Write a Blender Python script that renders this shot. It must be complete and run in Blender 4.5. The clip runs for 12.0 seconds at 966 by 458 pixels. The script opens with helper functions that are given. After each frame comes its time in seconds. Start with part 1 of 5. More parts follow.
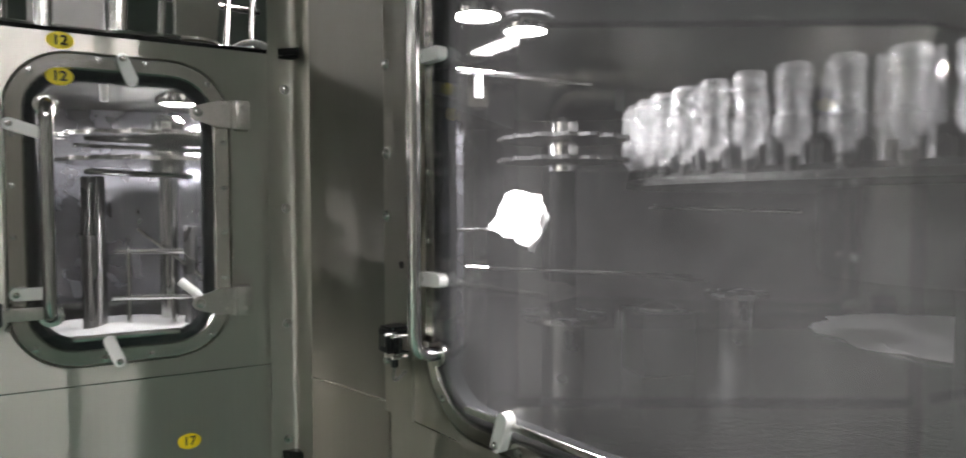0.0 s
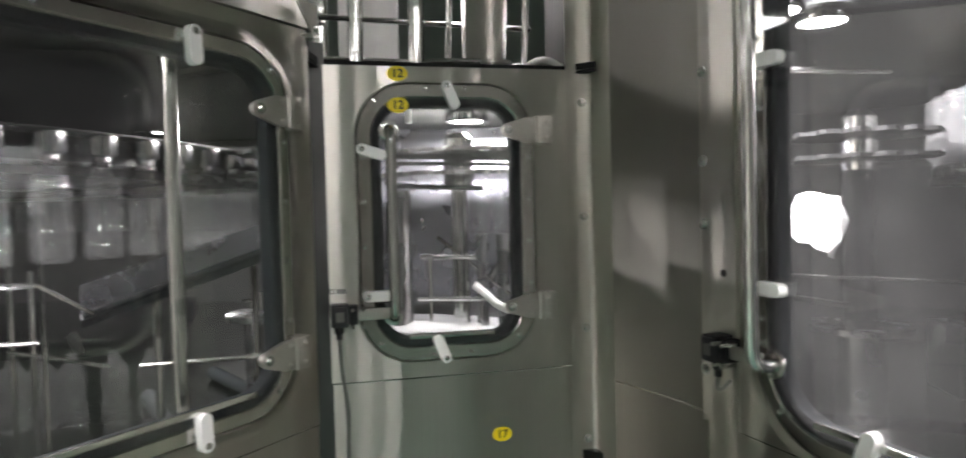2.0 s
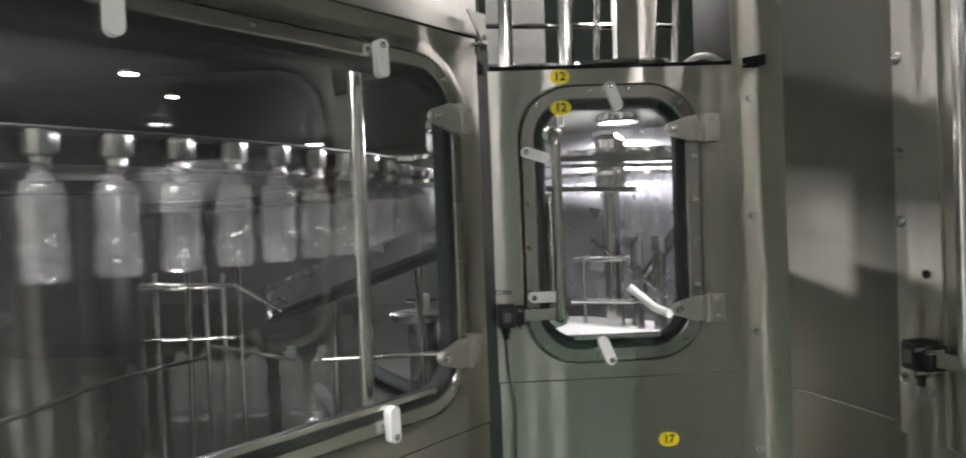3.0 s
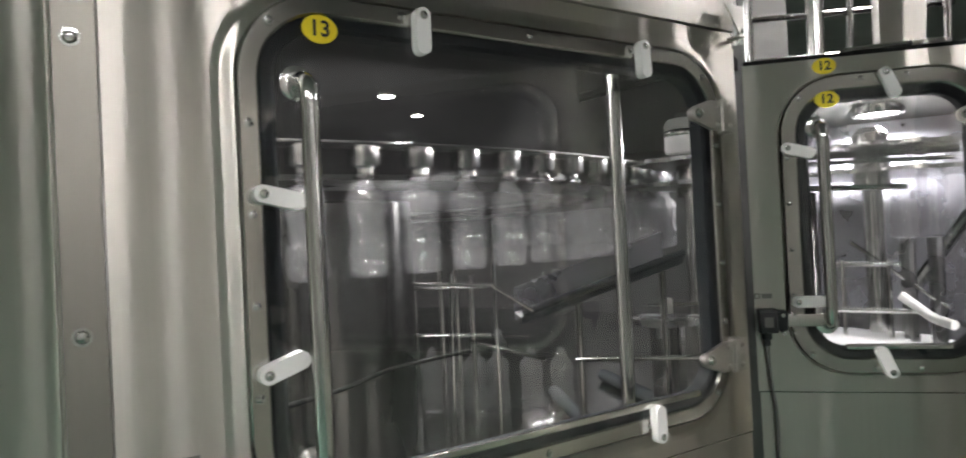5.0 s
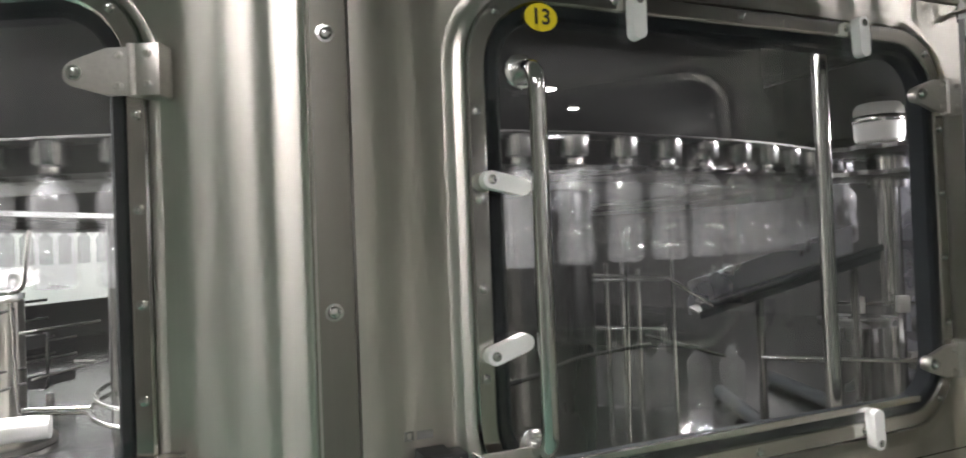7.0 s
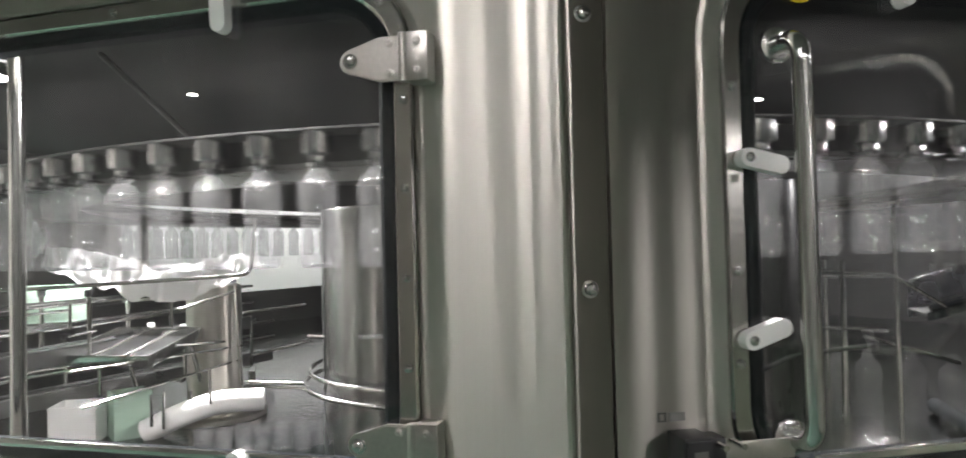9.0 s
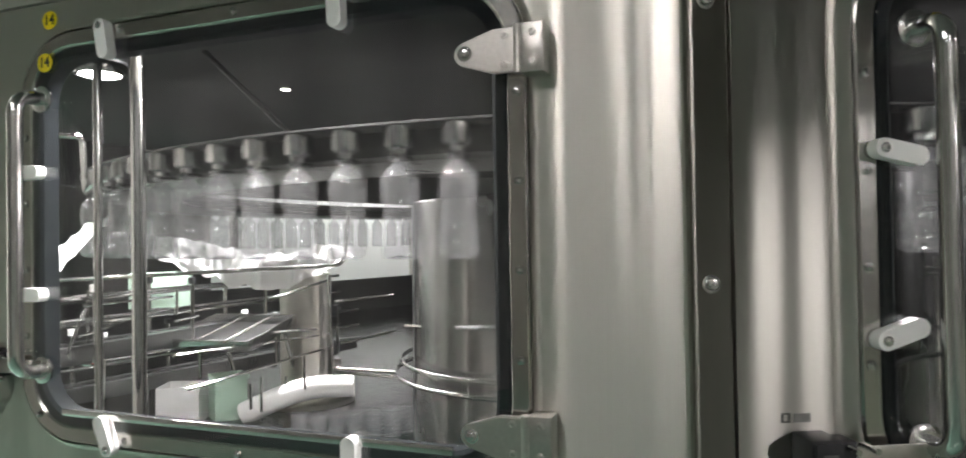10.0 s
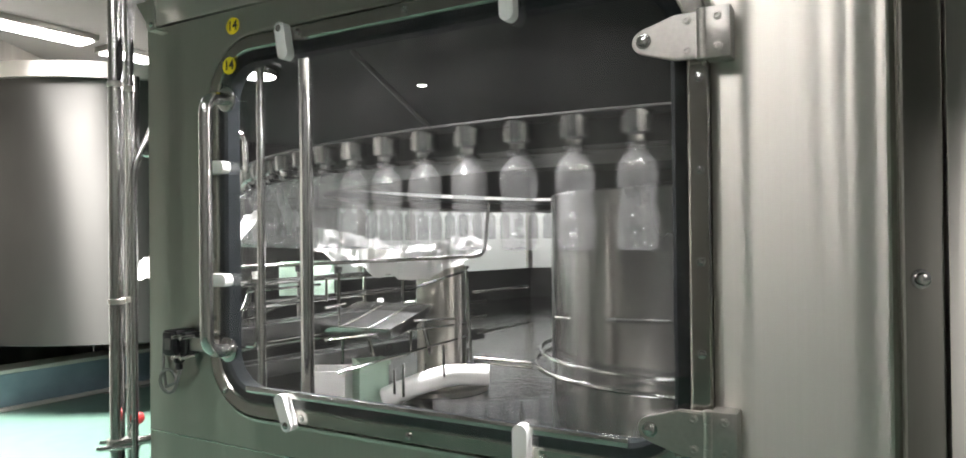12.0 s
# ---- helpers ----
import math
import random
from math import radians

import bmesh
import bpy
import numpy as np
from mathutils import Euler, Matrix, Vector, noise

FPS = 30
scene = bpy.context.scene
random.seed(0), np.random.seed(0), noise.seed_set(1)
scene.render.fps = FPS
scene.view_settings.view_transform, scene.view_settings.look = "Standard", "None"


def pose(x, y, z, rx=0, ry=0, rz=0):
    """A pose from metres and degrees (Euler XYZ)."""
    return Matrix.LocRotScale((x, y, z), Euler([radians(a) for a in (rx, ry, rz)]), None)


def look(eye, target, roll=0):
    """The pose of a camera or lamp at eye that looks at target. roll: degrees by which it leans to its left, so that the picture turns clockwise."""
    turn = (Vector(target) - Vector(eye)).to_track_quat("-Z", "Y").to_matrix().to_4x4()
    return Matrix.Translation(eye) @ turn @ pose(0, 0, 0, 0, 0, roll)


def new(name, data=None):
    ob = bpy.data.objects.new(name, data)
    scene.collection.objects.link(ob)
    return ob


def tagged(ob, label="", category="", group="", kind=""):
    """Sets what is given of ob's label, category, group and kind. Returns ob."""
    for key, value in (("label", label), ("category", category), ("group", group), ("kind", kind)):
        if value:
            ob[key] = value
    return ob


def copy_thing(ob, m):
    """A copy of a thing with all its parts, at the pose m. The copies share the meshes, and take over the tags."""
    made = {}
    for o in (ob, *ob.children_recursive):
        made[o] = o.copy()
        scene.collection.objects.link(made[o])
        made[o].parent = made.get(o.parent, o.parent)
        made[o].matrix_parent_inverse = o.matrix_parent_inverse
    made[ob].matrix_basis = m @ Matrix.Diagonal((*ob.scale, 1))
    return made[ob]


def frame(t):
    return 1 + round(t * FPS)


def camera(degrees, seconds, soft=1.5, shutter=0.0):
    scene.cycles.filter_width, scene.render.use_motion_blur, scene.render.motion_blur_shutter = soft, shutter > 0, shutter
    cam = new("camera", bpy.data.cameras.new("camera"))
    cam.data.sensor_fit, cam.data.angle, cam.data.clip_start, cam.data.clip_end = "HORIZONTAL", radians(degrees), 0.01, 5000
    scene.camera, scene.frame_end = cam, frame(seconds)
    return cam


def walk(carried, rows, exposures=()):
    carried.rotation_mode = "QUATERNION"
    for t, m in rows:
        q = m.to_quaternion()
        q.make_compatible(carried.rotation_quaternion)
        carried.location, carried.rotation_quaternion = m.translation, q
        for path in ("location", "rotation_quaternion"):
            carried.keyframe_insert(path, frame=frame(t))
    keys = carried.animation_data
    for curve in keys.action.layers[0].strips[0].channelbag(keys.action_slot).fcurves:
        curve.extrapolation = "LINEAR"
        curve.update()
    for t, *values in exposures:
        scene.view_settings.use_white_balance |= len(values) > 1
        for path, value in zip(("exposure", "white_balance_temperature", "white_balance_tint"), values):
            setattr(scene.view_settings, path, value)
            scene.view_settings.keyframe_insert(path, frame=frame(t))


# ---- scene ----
cam = camera(70.3, 12.0, soft=1.7, shutter=0.5)
PATH = [
    (0, (0.123, 0.085, 1.464), (-0.042, 2.077, 1.391), -0.1),
    (0.5, (0.073, 0.071, 1.465), (-0.227, 2.048, 1.401), -0.3),
    (1, (0.027, 0.054, 1.481), (-0.419, 2.002, 1.404), -0.9),
    (1.5, (-0.026, 0.033, 1.483), (-0.627, 1.939, 1.406), -1.1),
    (2, (-0.074, 0.007, 1.483), (-0.829, 1.858, 1.421), -1.4),
    (2.5, (-0.125, -0.024, 1.482), (-1.054, 1.747, 1.433), -2.0),
    (3, (-0.155, -0.049, 1.48), (-1.226, 1.64, 1.442), -2.2),
    (3.2, (-0.17, -0.061, 1.489), (-1.284, 1.6, 1.445), -2.5),
    (5, (-0.23, -0.146, 1.462), (-1.737, 1.169, 1.484), -2.8),
    (5.5, (-0.251, -0.172, 1.457), (-1.824, 1.063, 1.481), -2.7),
    (6, (-0.269, -0.198, 1.452), (-1.896, 0.964, 1.48), -2.7),
    (6.5, (-0.288, -0.225, 1.452), (-1.967, 0.862, 1.476), -2.4),
    (6.7, (-0.296, -0.235, 1.454), (-1.99, 0.827, 1.478), -2.3),
    (8.5, (-0.355, -0.364, 1.432), (-2.204, 0.397, 1.487), -1.7),
    (9, (-0.369, -0.391, 1.425), (-2.255, 0.272, 1.475), -1.4),
    (9.5, (-0.383, -0.419, 1.425), (-2.303, 0.141, 1.467), -0.9),
    (10, (-0.39, -0.449, 1.426), (-2.333, 0.025, 1.458), -0.9),
    (10.5, (-0.398, -0.476, 1.424), (-2.362, -0.101, 1.442), -0.8),
    (11, (-0.407, -0.497, 1.421), (-2.385, -0.199, 1.432), -0.8),
    (11.5, (-0.407, -0.526, 1.424), (-2.395, -0.316, 1.436), -0.8),
    (12, (-0.403, -0.543, 1.423), (-2.396, -0.375, 1.44), -0.6),
]
walk(cam, [(t, look(eye, target, roll)) for t, eye, target, roll in PATH], exposures=[(0, 0.24, 6500, 15), (2.5, 0.44, 6500, 15), (6.5, 0.4, 6500, 15), (9, 0.05, 6500, 15), (12, -0.12, 6500, 13)])

# ---------------------------------------------------------------- world and light
world = bpy.data.worlds.new("hall_sky")
scene.world = world
world.use_nodes = True
world.node_tree.nodes["Background"].inputs[0].default_value = (0.75, 0.8, 0.85, 1)
world.node_tree.nodes["Background"].inputs[1].default_value = 0.05
scene.view_settings.exposure = 0.0


def area_lamp(name, at, sx, sy, power, colour=(1, 0.98, 0.95), target=None, spread=180):
    lamp = bpy.data.lights.new(name, "AREA")
    lamp.shape, lamp.size, lamp.size_y, lamp.energy, lamp.color = "RECTANGLE", sx, sy, power, colour
    lamp.spread = radians(spread)
    ob = new(name, lamp)
    ob.matrix_world = look(at, target or (at[0], at[1] + 0.001, at[2] - 1))
    return ob


# ---------------------------------------------------------------- materials
def mat(name, base=(0.5, 0.5, 0.5), rough=0.5, metal=0.0, **more):
    m = bpy.data.materials.new(name)
    m.use_nodes = True
    b = m.node_tree.nodes["Principled BSDF"]
    b.inputs["Base Color"].default_value = (*base, 1)
    b.inputs["Roughness"].default_value = rough
    b.inputs["Metallic"].default_value = metal
    for key, value in more.items():
        b.inputs[key.replace("_", " ")].default_value = value
    return m


def varied(m, scale, amount, stretch=(1, 1, 1), bump=0.0, rough=0.0, detail=4.0, second=None):
    """Adds grain to a material: noise on colour, roughness and relief, in object space."""
    t = m.node_tree
    b = t.nodes["Principled BSDF"]
    base = b.inputs["Base Color"].default_value[:]
    co = t.nodes.new("ShaderNodeTexCoord")
    mp = t.nodes.new("ShaderNodeMapping")
    mp.inputs["Scale"].default_value = stretch
    t.links.new(co.outputs["Object"], mp.inputs["Vector"])
    n = t.nodes.new("ShaderNodeTexNoise")
    n.inputs["Scale"].default_value, n.inputs["Detail"].default_value = scale, detail
    t.links.new(mp.outputs[0], n.inputs["Vector"])
    fac = n.outputs["Fac"]
    if second:
        n2 = t.nodes.new("ShaderNodeTexNoise")
        n2.inputs["Scale"].default_value, n2.inputs["Detail"].default_value = second, 3
        t.links.new(co.outputs["Object"], n2.inputs["Vector"])
        mx = t.nodes.new("ShaderNodeMath")
        mx.operation = "MULTIPLY_ADD"
        mx.inputs[1].default_value = 0.5
        half = t.nodes.new("ShaderNodeMath")
        half.operation = "MULTIPLY"
        half.inputs[1].default_value = 0.5
        t.links.new(n2.outputs["Fac"], half.inputs[0])
        t.links.new(fac, mx.inputs[0])
        t.links.new(half.outputs[0], mx.inputs[2])
        fac = mx.outputs[0]
    ramp = t.nodes.new("ShaderNodeMapRange")
    ramp.inputs["From Min"].default_value, ramp.inputs["From Max"].default_value = 0.3, 0.7
    ramp.inputs["To Min"].default_value, ramp.inputs["To Max"].default_value = 1 - amount, 1 + amount
    t.links.new(fac, ramp.inputs["Value"])
    mul = t.nodes.new("ShaderNodeVectorMath")
    mul.operation = "SCALE"
    mul.inputs[0].default_value = base[:3]
    t.links.new(ramp.outputs[0], mul.inputs["Scale"])
    t.links.new(mul.outputs[0], b.inputs["Base Color"])
    if rough:
        rr = t.nodes.new("ShaderNodeMapRange")
        r0 = b.inputs["Roughness"].default_value
        rr.inputs["From Min"].default_value, rr.inputs["From Max"].default_value = 0.3, 0.7
        rr.inputs["To Min"].default_value, rr.inputs["To Max"].default_value = max(0.02, r0 - rough), r0 + rough
        t.links.new(fac, rr.inputs["Value"])
        t.links.new(rr.outputs[0], b.inputs["Roughness"])
    if bump:
        bp = t.nodes.new("ShaderNodeBump")
        bp.inputs["Strength"].default_value, bp.inputs["Distance"].default_value = bump, 0.002
        t.links.new(n.outputs["Fac"], bp.inputs["Height"])
        t.links.new(bp.outputs[0], b.inputs["Normal"])
    return m


def brushed(name, base, rough, aniso=0.85, wave=0.05):
    """Brushed sheet: stretched highlights, fine grain, slow unevenness and faint wiped stains."""
    m = mat(name, base, rough, 1.0, Anisotropic=aniso)
    t = m.node_tree
    b = t.nodes["Principled BSDF"]
    tan = t.nodes.new("ShaderNodeCombineXYZ")
    tan.inputs[2].default_value = 1.0
    t.links.new(tan.outputs[0], b.inputs["Tangent"])
    co = t.nodes.new("ShaderNodeTexCoord")

    def noise_of(scale, stretch, detail):
        mp = t.nodes.new("ShaderNodeMapping")
        mp.inputs["Scale"].default_value = stretch
        t.links.new(co.outputs["Object"], mp.inputs["Vector"])
        n = t.nodes.new("ShaderNodeTexNoise")
        n.inputs["Scale"].default_value, n.inputs["Detail"].default_value = scale, detail
        t.links.new(mp.outputs[0], n.inputs["Vector"])
        return n.outputs["Fac"]

    def spread(fac, low, high):
        r = t.nodes.new("ShaderNodeMapRange")
        r.inputs["From Min"].default_value, r.inputs["From Max"].default_value = 0.32, 0.68
        r.inputs["To Min"].default_value, r.inputs["To Max"].default_value = low, high
        t.links.new(fac, r.inputs["Value"])
        return r.outputs[0]

    grain, stain, slow = noise_of(220, (1, 1, 0.02), 3), noise_of(3.5, (1, 1, 0.45), 5), noise_of(5.0, (1, 1, 0.03), 2)
    both = t.nodes.new("ShaderNodeMath")
    both.operation = "MULTIPLY"
    t.links.new(spread(grain, 0.985, 1.015), both.inputs[0])
    t.links.new(spread(stain, 0.95, 1.05), both.inputs[1])
    col = t.nodes.new("ShaderNodeVectorMath")
    col.operation = "SCALE"
    col.inputs[0].default_value = base
    t.links.new(both.outputs[0], col.inputs["Scale"])
    t.links.new(col.outputs[0], b.inputs["Base Color"])
    t.links.new(spread(stain, rough + 0.03, rough - 0.03), b.inputs["Roughness"])
    b1 = t.nodes.new("ShaderNodeBump")
    b1.inputs["Strength"].default_value, b1.inputs["Distance"].default_value = wave, 0.02
    t.links.new(slow, b1.inputs["Height"])
    b2 = t.nodes.new("ShaderNodeBump")
    b2.inputs["Strength"].default_value, b2.inputs["Distance"].default_value = 0.01, 0.001
    t.links.new(grain, b2.inputs["Height"])
    t.links.new(b1.outputs[0], b2.inputs["Normal"])
    t.links.new(b2.outputs[0], b.inputs["Normal"])
    return m


STEEL = brushed("brushed_steel", (0.55, 0.53, 0.485), 0.31, 0.97, 1.0)
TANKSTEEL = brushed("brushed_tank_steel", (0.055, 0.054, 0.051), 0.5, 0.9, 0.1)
# Panel steel again, rougher and darker in colour for a dimly reflecting side.
DIMSTEEL = brushed("matt_dimmed_side_steel", (0.36, 0.35, 0.315), 0.46, 0.9, 0.3)
STEEL_H = brushed("brushed_steel_edge", (0.58, 0.565, 0.525), 0.34, 0.9, 0.02)
# Panel steel made darker, with the shade of the recess in the colour.
RECESSSTEEL = brushed("brushed_post_in_shade", (0.24, 0.23, 0.205), 0.3, 0.9, 0.06)
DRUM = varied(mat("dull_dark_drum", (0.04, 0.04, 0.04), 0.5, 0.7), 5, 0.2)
COLUMN = brushed("brushed_column_steel", (0.25, 0.247, 0.24), 0.27, 0.9, 0.05)
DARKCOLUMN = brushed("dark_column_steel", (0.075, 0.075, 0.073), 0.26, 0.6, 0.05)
RIM = varied(mat("satin_steel_rim", (0.5, 0.485, 0.45), 0.17, 1.0), 9, 0.05, (1, 1, 1), 0.0, 0.05)
POLISHED = varied(mat("polished_steel_tube", (0.62, 0.62, 0.6), 0.16, 1.0), 25, 0.05, (1, 1, 0.2), 0.0, 0.05)
CAST = varied(mat("cast_steel_hinge", (0.52, 0.5, 0.465), 0.36, 1.0), 120, 0.06, (1, 1, 1), 0.12, 0.06)
INNER = varied(mat("inner_steel", (0.25, 0.25, 0.255), 0.24, 1.0), 3, 0.12, (1, 1, 1), 0.0, 0.1, second=12)
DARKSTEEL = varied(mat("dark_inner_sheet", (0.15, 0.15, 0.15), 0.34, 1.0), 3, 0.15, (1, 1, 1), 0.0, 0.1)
# Colour lowered so the rear sheets look shaded despite the lamps inside.
HOUSING = varied(mat("shade_dark_housing_sheet", (0.055, 0.055, 0.055), 0.42, 0.8), 2, 0.1, (1, 1, 1), 0.0, 0.04)
PALESTEEL = varied(mat("pale_inner_sheet", (0.26, 0.26, 0.29), 0.28, 0.9), 3, 0.06, (1, 1, 1), 0.0, 0.08, second=14)
# Steel in shade: the darkness is put into the colour, near black.
SHADESTEEL = varied(mat("shade_toned_sheet", (0.009, 0.0093, 0.009), 0.6, 0.2, Specular_IOR_Level=0.2), 3, 0.15)
BELL = varied(mat("satin_valve_bell", (0.42, 0.42, 0.42), 0.2, 1.0), 4, 0.04)
WET = varied(mat("wet_tray_steel", (0.08, 0.08, 0.082), 0.08, 1.0), 42, 0.15, (1, 1, 1), 1.0, 0.03, second=9)
RUBBER = varied(mat("black_rubber_gasket", (0.008, 0.01, 0.012), 0.75, Specular_IOR_Level=0.1), 40, 0.2)
PLASTIC = varied(mat("white_nylon", (0.86, 0.86, 0.84), 0.35), 30, 0.03)
WHITE_SHEET = varied(mat("white_plastic_sheet", (0.88, 0.88, 0.87), 0.4), 8, 0.05)


def translucent_film(name, colour):
    """Thin white film: half of the light goes through it, with a slow unevenness in its thickness."""
    m = bpy.data.materials.new(name)
    m.use_nodes = True
    t = m.node_tree
    t.nodes.clear()
    out = t.nodes.new("ShaderNodeOutputMaterial")
    df = t.nodes.new("ShaderNodeBsdfDiffuse")
    tl = t.nodes.new("ShaderNodeBsdfTranslucent")
    df.inputs[0].default_value = tl.inputs[0].default_value = (*colour, 1)
    co = t.nodes.new("ShaderNodeTexCoord")
    n = t.nodes.new("ShaderNodeTexNoise")
    n.inputs["Scale"].default_value = 9
    r = t.nodes.new("ShaderNodeMapRange")
    r.inputs["To Min"].default_value, r.inputs["To Max"].default_value = 0.35, 0.7
    mix = t.nodes.new("ShaderNodeMixShader")
    t.links.new(co.outputs["Object"], n.inputs["Vector"])
    t.links.new(n.outputs["Fac"], r.inputs["Value"])
    t.links.new(r.outputs[0], mix.inputs[0])
    t.links.new(df.outputs[0], mix.inputs[1])
    t.links.new(tl.outputs[0], mix.inputs[2])
    t.links.new(mix.outputs[0], out.inputs[0])
    return m


FILM = translucent_film("white_plastic_film", (0.9, 0.9, 0.89))
FOAM = varied(mat("white_foam", (0.8, 0.8, 0.8), 0.7), 30, 0.12, bump=0.6)
BLACK = varied(mat("black_switch_plastic", (0.016, 0.016, 0.018), 0.42), 60, 0.2)
YELLOW = varied(mat("yellow_sticker", (0.86, 0.68, 0.012), 0.45), 30, 0.05)
INK = mat("black_ink", (0.012, 0.012, 0.012), 0.5)
GREYINK = mat("grey_ink", (0.12, 0.12, 0.11), 0.5)
GREEN = varied(mat("green_epoxy_floor", (0.13, 0.225, 0.18), 0.14), 1.2, 0.06, bump=0.0, rough=0.04, second=9)
KERB = varied(mat("blue_grey_kerb", (0.19, 0.26, 0.31), 0.4), 5, 0.12)
KERBTOP = varied(mat("pale_kerb_top", (0.5, 0.5, 0.46), 0.35), 6, 0.08)
# Upright bands in the colour give the steel light and dark reflections.
HALLWALL = varied(mat("hall_wall_reflection_bands", (0.25, 0.24, 0.22), 0.6), 1.3, 0.75, (1, 1, 0.05))
# Paler unseen wall, a reflector that brightens the panes and panels facing it.
EASTWALL = varied(mat("reflector_hall_wall", (0.45, 0.44, 0.42), 0.5), 1.0, 0.12, (1, 1, 0.2))
# Far wall with its colour lowered against the strong light beside it.
HALLDIM = varied(mat("dimmed_hall_panel", (0.15, 0.15, 0.145), 0.5), 2, 0.04)
HALLROOF = varied(mat("hall_ceiling_paint", (0.24, 0.24, 0.23), 0.7), 2, 0.05)
DARKDUCT = varied(mat("dark_duct", (0.06, 0.055, 0.045), 0.5), 4, 0.2)
BLUECAP = mat("pale_green_plastic", (0.45, 0.62, 0.5), 0.4)
RED = mat("red_valve_grip", (0.35, 0.02, 0.02), 0.4)
CABLE = varied(mat("grey_cable", (0.2, 0.2, 0.19), 0.5), 30, 0.1)


def glow(name, colour, strength):
    m = bpy.data.materials.new(name)
    m.use_nodes = True
    b = m.node_tree.nodes["Principled BSDF"]
    b.inputs["Emission Color"].default_value = (*colour, 1)
    b.inputs["Emission Strength"].default_value = strength
    return m


TUBELIGHT = glow("hall_light_panel", (1, 0.985, 0.96), 31.0)
LAMPGLOW = glow("lamp_lens_glow", (1, 1, 0.98), 40.0)


def clear(name, tint, milk, rough=0.03, gloss=1.0, specks=0.0):
    """A thin clear skin: passes light, mirrors by its angle, and carries a little milky haze."""
    m = bpy.data.materials.new(name)
    m.use_nodes = True
    t = m.node_tree
    t.nodes.clear()
    out = t.nodes.new("ShaderNodeOutputMaterial")
    tr = t.nodes.new("ShaderNodeBsdfTransparent")
    tr.inputs[0].default_value = (*tint, 1)
    df = t.nodes.new("ShaderNodeBsdfTranslucent")
    df.inputs[0].default_value = (0.8, 0.8, 0.8, 1)
    d2 = t.nodes.new("ShaderNodeBsdfDiffuse")
    d2.inputs[0].default_value = (0.8, 0.8, 0.8, 1)
    both = t.nodes.new("ShaderNodeMixShader")
    t.links.new(df.outputs[0], both.inputs[1])
    t.links.new(d2.outputs[0], both.inputs[2])
    gl = t.nodes.new("ShaderNodeBsdfGlossy")
    gl.inputs["Roughness"].default_value = rough
    a = t.nodes.new("ShaderNodeMixShader")
    a.inputs[0].default_value = milk
    if specks:
        co = t.nodes.new("ShaderNodeTexCoord")
        n = t.nodes.new("ShaderNodeTexNoise")
        n.inputs["Scale"].default_value, n.inputs["Detail"].default_value = specks, 5
        t.links.new(co.outputs["Object"], n.inputs["Vector"])
        r = t.nodes.new("ShaderNodeMapRange")
        r.inputs["From Min"].default_value, r.inputs["From Max"].default_value = 0.42, 0.75
        r.inputs["To Min"].default_value, r.inputs["To Max"].default_value = milk * 0.7, milk * 1.7
        t.links.new(n.outputs["Fac"], r.inputs["Value"])
        t.links.new(r.outputs[0], a.inputs[0])
    t.links.new(tr.outputs[0], a.inputs[1])
    t.links.new(both.outputs[0], a.inputs[2])
    lw = t.nodes.new("ShaderNodeLayerWeight")
    lw.inputs["Blend"].default_value = 0.5
    up = t.nodes.new("ShaderNodeMath")
    up.operation = "POWER"
    up.inputs[1].default_value = 4.0
    t.links.new(lw.outputs["Facing"], up.inputs[0])
    fr = t.nodes.new("ShaderNodeMath")
    fr.operation = "MULTIPLY_ADD"
    fr.inputs[1].default_value, fr.inputs[2].default_value = 0.5, 0.035 * gloss
    t.links.new(up.outputs[0], fr.inputs[0])
    b = t.nodes.new("ShaderNodeMixShader")
    t.links.new(fr.outputs[0], b.inputs[0])
    t.links.new(a.outputs[0], b.inputs[1])
    t.links.new(gl.outputs[0], b.inputs[2])
    t.links.new(b.outputs[0], out.inputs[0])
    return m


PANE = clear("clear_acrylic", (0.93, 0.94, 0.94), 0.005, 0.02, 1.8, 6.0)
PANE_MIST = clear("misted_acrylic", (0.84, 0.85, 0.86), 0.05, 0.03, 2.2, 3.0)
PET = clear("clear_pet", (0.91, 0.91, 0.92), 0.095, 0.04, 2.8, 14.0)
PET_CLEAR = clear("wet_clear_pet", (0.94, 0.94, 0.95), 0.03, 0.04, 3.0, 14.0)
PET_WET = clear("misted_pet", (0.9, 0.9, 0.91), 0.13, 0.08, 1.8, 18.0)
PET_FOG = clear("fogged_pet", (0.9, 0.9, 0.91), 0.21, 0.08, 1.8, 18.0)


# ---------------------------------------------------------------- mesh helpers
def part(name, bm, material, parent=None, label="", smooth=True):
    me = bpy.data.meshes.new(name)
    bmesh.ops.recalc_face_normals(bm, faces=bm.faces)
    if smooth:
        for f in bm.faces:
            f.smooth = True
        for e in bm.edges:
            if len(e.link_faces) == 2 and e.calc_face_angle(0) > 0.6:
                e.smooth = False
    bm.to_mesh(me)
    bm.free()
    me.materials.append(material)
    ob = new(name, me)
    if parent:
        ob.parent = parent
    if label:
        ob["label"] = label
    return ob


def share(name, mesh, parent, m, label=""):
    ob = new(name, mesh)
    ob.parent = parent
    ob.matrix_local = m
    if label:
        ob["label"] = label
    return ob


def thing(name, m, label, category, group="", kind=""):
    ob = new(name)
    ob.empty_display_size = 0.05
    ob.matrix_world = m
    return tagged(ob, label, category, group, kind)


